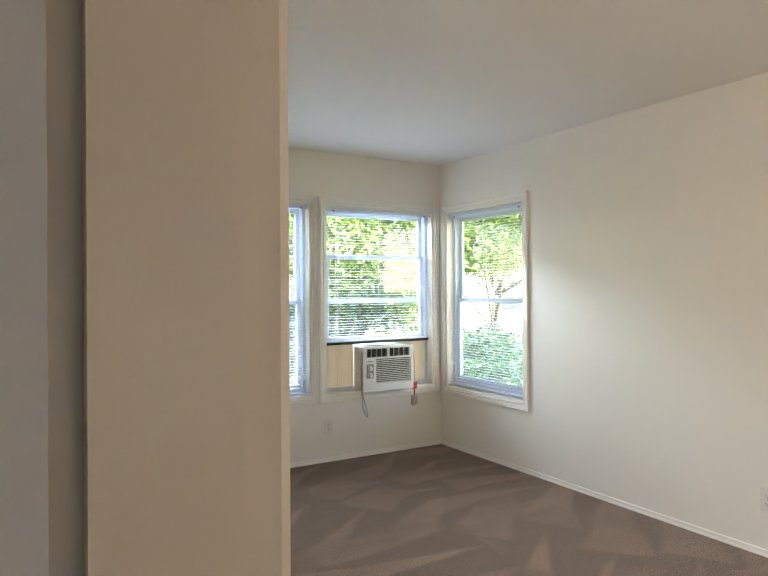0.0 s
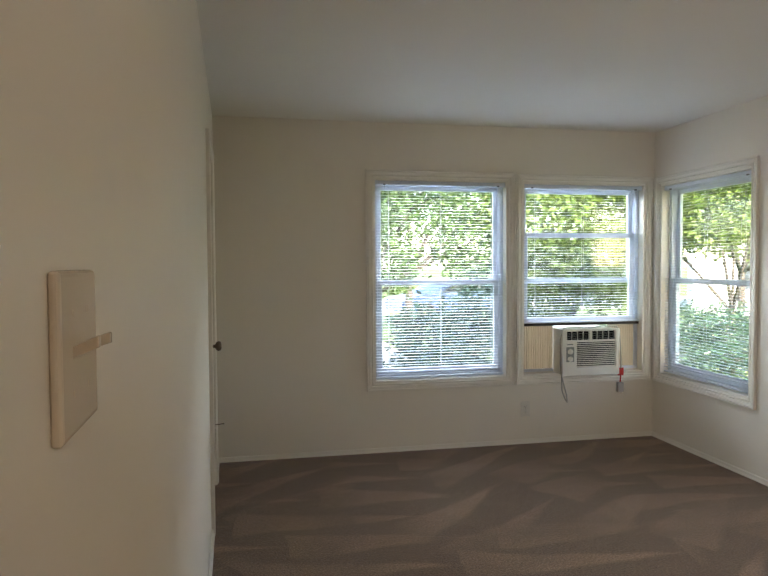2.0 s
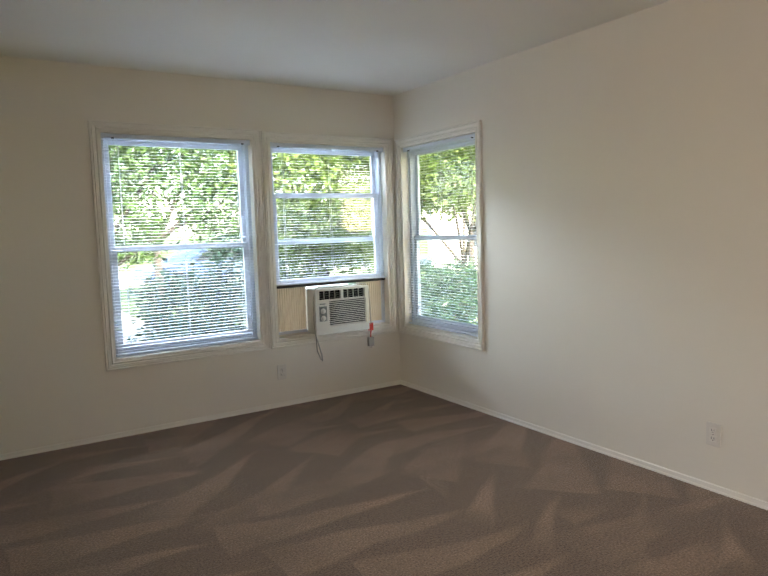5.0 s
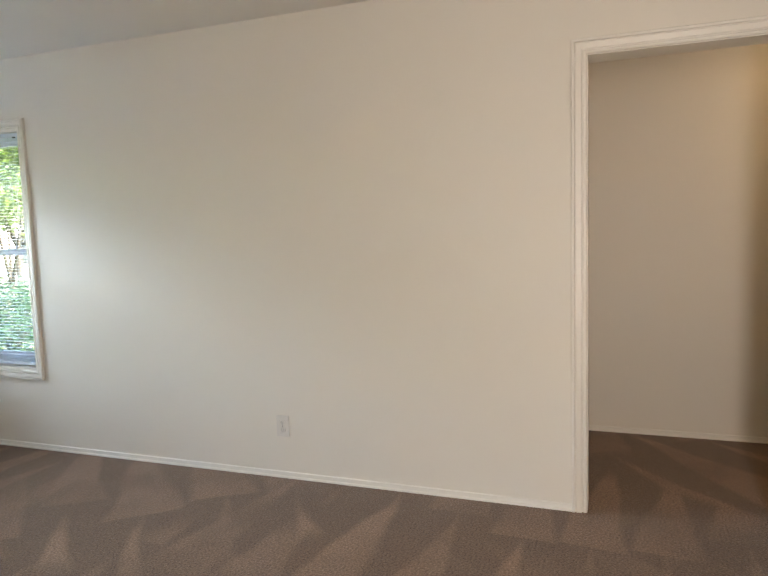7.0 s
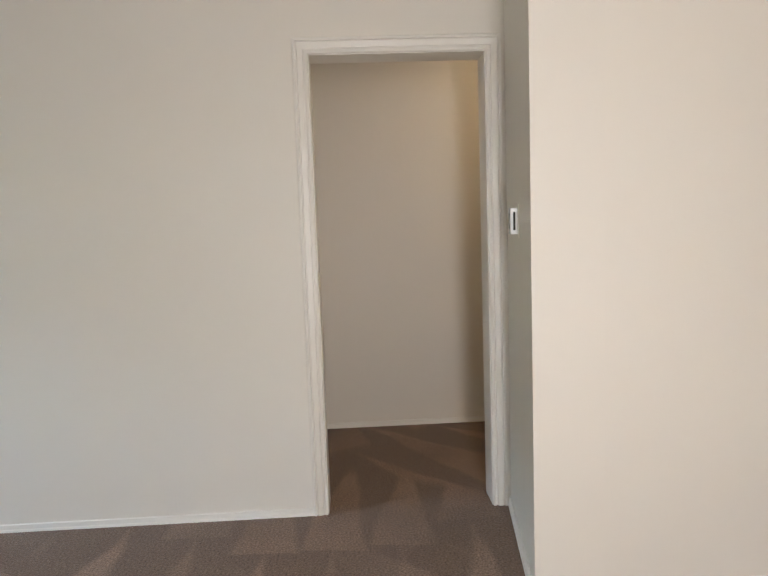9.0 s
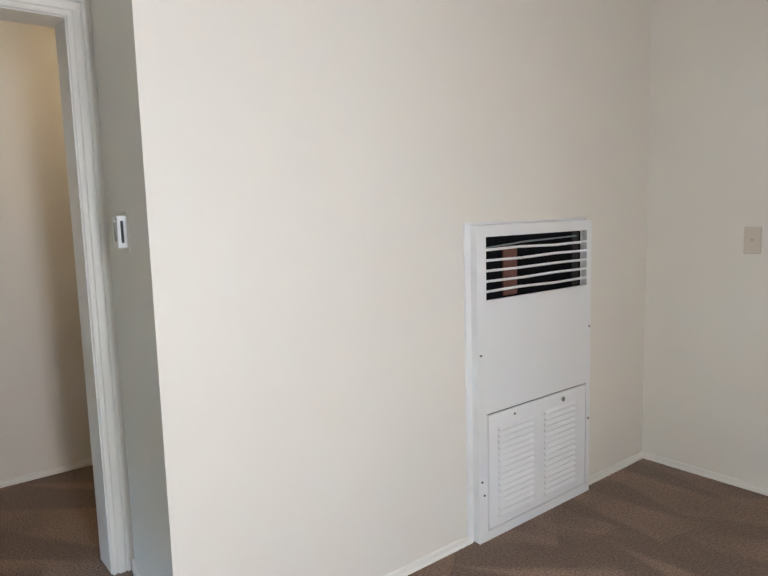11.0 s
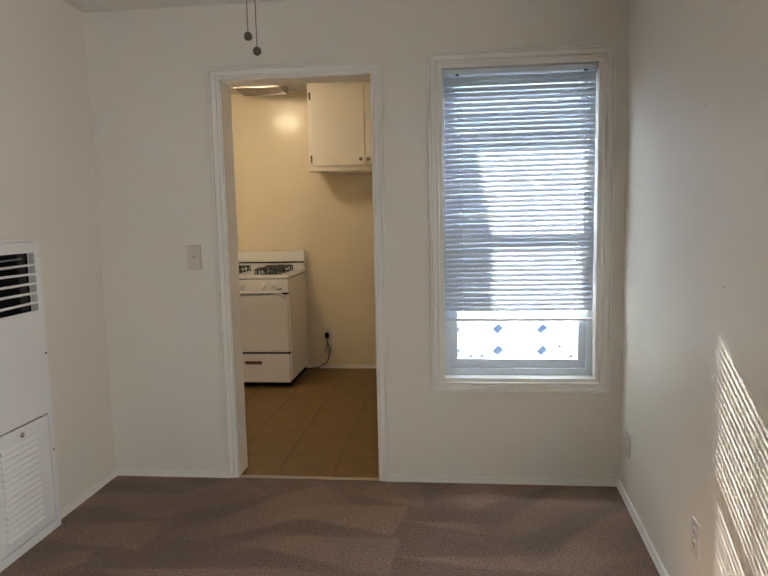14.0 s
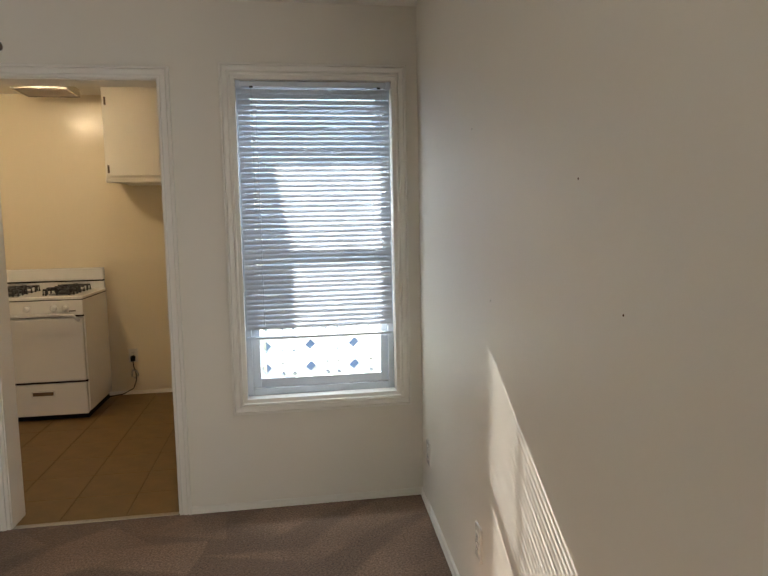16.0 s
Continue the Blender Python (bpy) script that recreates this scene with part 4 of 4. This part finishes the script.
def tree(x, y, blobs, count, size, material, label, name="tree", height=2.0, r=0.05):
    ob = thing(name, pose(x, y, -0.5), label, "tree" if name == "tree" else "shrub", "garden plants")
    bl = [(Vector(c) - Vector((x, y, -0.5)), rad) for c, rad in blobs]
    bm = bmesh.new()
    fork = Vector((0.05, 0.03, height * 0.55))
    tube(bm, (Vector((0, 0, 0)), Vector((0.04, 0, height * 0.3)), fork), (r * 1.25, r, r * 0.85), 10)
    part("trunk", bm, BARK, ob, smooth=True)
    for c, rad in bl:
        bm = bmesh.new()
        m1 = fork.lerp(c, 0.5) + Vector((random.uniform(-0.1, 0.1), random.uniform(-0.1, 0.1), 0.1))
        tube(bm, (fork, m1, c, c + Vector((random.uniform(-0.3, 0.3), random.uniform(-0.2, 0.2), rad[2] * 0.6))), (r * 0.6, r * 0.42, r * 0.25, r * 0.08), 7)
        for _ in range(4):
            e = c + Vector((random.uniform(-1, 1) * rad[0], random.uniform(-1, 1) * rad[1], random.uniform(-0.6, 0.8) * rad[2])) * 0.8
            tube(bm, (m1.lerp(c, 0.6), m1.lerp(e, 0.7), e), (r * 0.2, r * 0.13, r * 0.05), 5)
        part("limb", bm, BARK, ob, smooth=True)
    leaves("crown", bl, count, size, material, ob)
    return ob


tree(1.2, 7.9, (((1.5, 7.7, 2.2), (0.75, 0.6, 0.6)), ((2.5, 7.9, 2.5), (0.8, 0.6, 0.6)), ((2.9, 7.5, 1.65), (0.55, 0.5, 0.55)), ((1.0, 8.1, 1.5), (0.5, 0.5, 0.4)), ((1.9, 7.9, 1.45), (0.6, 0.5, 0.5)), ((0.7, 7.9, 2.6), (0.6, 0.5, 0.5))),
     11000, 0.085, LEAF, "tree with loose green leaves outside the window")
tree(4.3, 7.6, (((3.7, 7.2, 2.0), (0.8, 0.6, 0.7)), ((4.6, 7.1, 1.4), (0.8, 0.6, 0.7)), ((4.7, 7.3, 2.5), (0.9, 0.6, 0.6)), ((3.8, 7.4, 1.1), (0.6, 0.5, 0.6))),
     11000, 0.10, LEAF_Y, "tree with sunlit yellow-green leaves")
tree(7.6, 8.6, (((7.0, 8.4, 2.2), (0.9, 0.9, 0.7)), ((7.7, 7.9, 2.8), (1.0, 1.0, 0.7)), ((6.6, 9.2, 1.9), (0.8, 0.8, 0.6)), ((7.9, 9.0, 2.0), (0.8, 0.8, 0.6))),
     9000, 0.10, LEAF_Y, "tree with sunlit light green leaves")
tree(2.5, 6.7, (((2.2, 6.6, 0.55), (0.55, 0.45, 0.5)), ((2.9, 6.7, 0.85), (0.5, 0.4, 0.55)), ((2.7, 6.4, 0.05), (0.8, 0.5, 0.4)), ((1.9, 6.9, 0.0), (0.4, 0.4, 0.35))),
     6500, 0.085, LEAF_D, "dark green leafy shrub in shade", "shrub", 0.8, 0.04)
tree(6.2, 7.0, (((6.2, 7.0, 0.3), (0.6, 0.7, 0.5)), ((5.7, 6.3, 0.1), (0.5, 0.6, 0.5)), ((6.6, 7.8, 0.35), (0.6, 0.7, 0.5)), ((5.3, 7.2, -0.1), (0.4, 0.5, 0.4))),
     5000, 0.07, LEAF_D, "dark green shrub beside the house", "shrub", 0.7, 0.04)
hedge = tagged(new("hedge"), "clipped dark hedge along the lot", "hedge")
leaves("foliage", [((9.5 + 0.5 * k, 12.0 - 0.55 * k, 0.1), (0.5, 0.5, 0.6)) for k in range(9)], 6000, 0.09, LEAF_D, hedge)

tree(3.5, 13.5, (((2.4, 13.2, 2.6), (1.3, 0.9, 1.0)), ((4.4, 13.6, 2.9), (1.5, 0.9, 1.1)), ((3.4, 13.2, 4.2), (1.7, 0.9, 1.0)), ((6.2, 13.4, 3.2), (1.4, 0.9, 1.2)), ((1.2, 13.8, 3.8), (1.3, 0.9, 0.9))),
     7500, 0.17, LEAF, "broad green tree beyond the garden", height=3.0, r=0.09)
tree(11.5, 13.0, (((10.6, 12.6, 2.8), (1.3, 1.3, 1.0)), ((12.2, 12.2, 3.4), (1.5, 1.4, 1.1)), ((11.2, 14.2, 3.6), (1.4, 1.3, 1.0)), ((13.4, 11.4, 2.6), (1.2, 1.2, 0.9))),
     8000, 0.17, LEAF_Y, "broad light green tree beyond the hedge", height=3.0, r=0.09)

# house over the street
hs = thing("house", pose(15.5, 20.0, -0.5, 0, 0, -35), "white stucco house with red tile roof", "house")
part("wall", wall_mesh(11, 2.9, 0.25, ((1.5, 0.9, 3.0, 2.2), (6.0, 0.9, 8.0, 2.2))), STUCCO, hs)
part("side_wall", boxes(((0, 0.25, 0), (0.25, 6, 2.9))), STUCCO, hs)
bm = bmesh.new()
v = [bm.verts.new(c) for c in ((-0.5, -0.6, 2.85), (11.5, -0.6, 2.85), (11.5, 6.5, 2.85), (-0.5, 6.5, 2.85), (-0.5, 3, 4.4), (11.5, 3, 4.4))]
for q in ((0, 1, 5, 4), (2, 3, 4, 5), (0, 4, 3), (1, 2, 5), (0, 3, 2, 1)):
    bm.faces.new([v[i] for i in q])
part("roof", bm, ROOFTILE, hs, "red tiled roof")
for a, b in ((1.5, 3.0), (6.0, 8.0)):
    wd = part("window", rim(bmesh.new(), a, 0.9, b, 2.2, 0.02, 0.1, 0.06, 0.06, 0.06, 0.06), VINYL, hs)
    part("pane", boxes(((a + 0.05, 0.05, 0.95), (b - 0.05, 0.06, 2.15))), CARGLASS, wd)

# car parked on the drive
car = thing("parked_car", pose(4.6, 19.0, -0.47, 0, 0, 8), "blue car parked on sunlit drive", "car")
bm = bmesh.new()
prof = ((0, 0.35), (0.05, 0.75), (1.1, 0.92), (1.75, 1.38), (3.2, 1.42), (3.9, 0.98), (4.4, 0.9), (4.45, 0.35))
sides = [[bm.verts.new((x, y, z)) for x, z in prof] for y in (0.0, 1.75)]
for k in range(len(prof)):
    j = (k + 1) % len(prof)
    bm.faces.new((sides[0][k], sides[0][j], sides[1][j], sides[1][k]))
bm.faces.new(sides[0][::-1])
bm.faces.new(sides[1])
bmesh.ops.bevel(bm, geom=bm.edges[:], offset=0.06, segments=2, affect="EDGES")
part("body", bm, CARPAINT, car, smooth=False)
bm = bmesh.new()
vs = [bm.verts.new((x, -0.004, z)) for x, z in ((1.35, 0.95), (1.85, 1.3), (3.1, 1.34), (3.6, 1.0))]
bm.faces.new(vs)
part("side_window", bm, CARGLASS, car)
for x in (0.85, 3.6):
    wh = part("wheel", lathe(bmesh.new(), ((0.3, -0.1), (0.32, -0.08), (0.32, 0.08), (0.3, 0.1)), pose(x, 0.08, 0.32, 90), 20), TYRE, car)
    part("rim", lathe(bmesh.new(), ((0.18, 0.1), (0.17, 0.115)), pose(x, 0.08, 0.32, 90), 16), CHROME, wh)

# low dark fence past the corner window
fc = thing("fence", pose(7.4, 10.9, -0.5, 0, 0, -50), "low dark board fence behind shrubs", "fence")
plank = part("board", boxes(((0, 0, 0.02), (0.14, 0.025, 0.85), 0.004, 1)), TEAL, fc)
for k in range(1, 20):
    shared("board", plank.data, fc, pose(0.15 * k, 0, random.uniform(-0.01, 0.01)))

# old nail holes in the plaster
west = bpy.data.objects["wall_west_2"]
for u, z in ((1.09, 1.68), (1.72, 2.02), (1.93, 1.46), (2.12, 1.22), (1.30, 1.15)):
    part("nail_hole", lathe(bmesh.new(), ((0.0025, 0), (0.002, 0.001)), pose(u, 0.0, z, 90), 8), GROUT, west)

# kitchen floor tiles
kf = bpy.data.objects["kitchen_floor"]
tile = None
for i in range(9):
    for j in range(9):
        if tile is None:
            tile = part("tile", boxes(((0.002, 0.002, -0.007), (0.303, 0.303, -0.001), 0.002, 1)), TILE, kf)
            ob = tile
        else:
            ob = shared("tile", tile.data, kf)
        ob.location = (1.0 + 0.305 * i - 0.14, YD - T - 0.305 * (j + 1) + 0.145, 0)
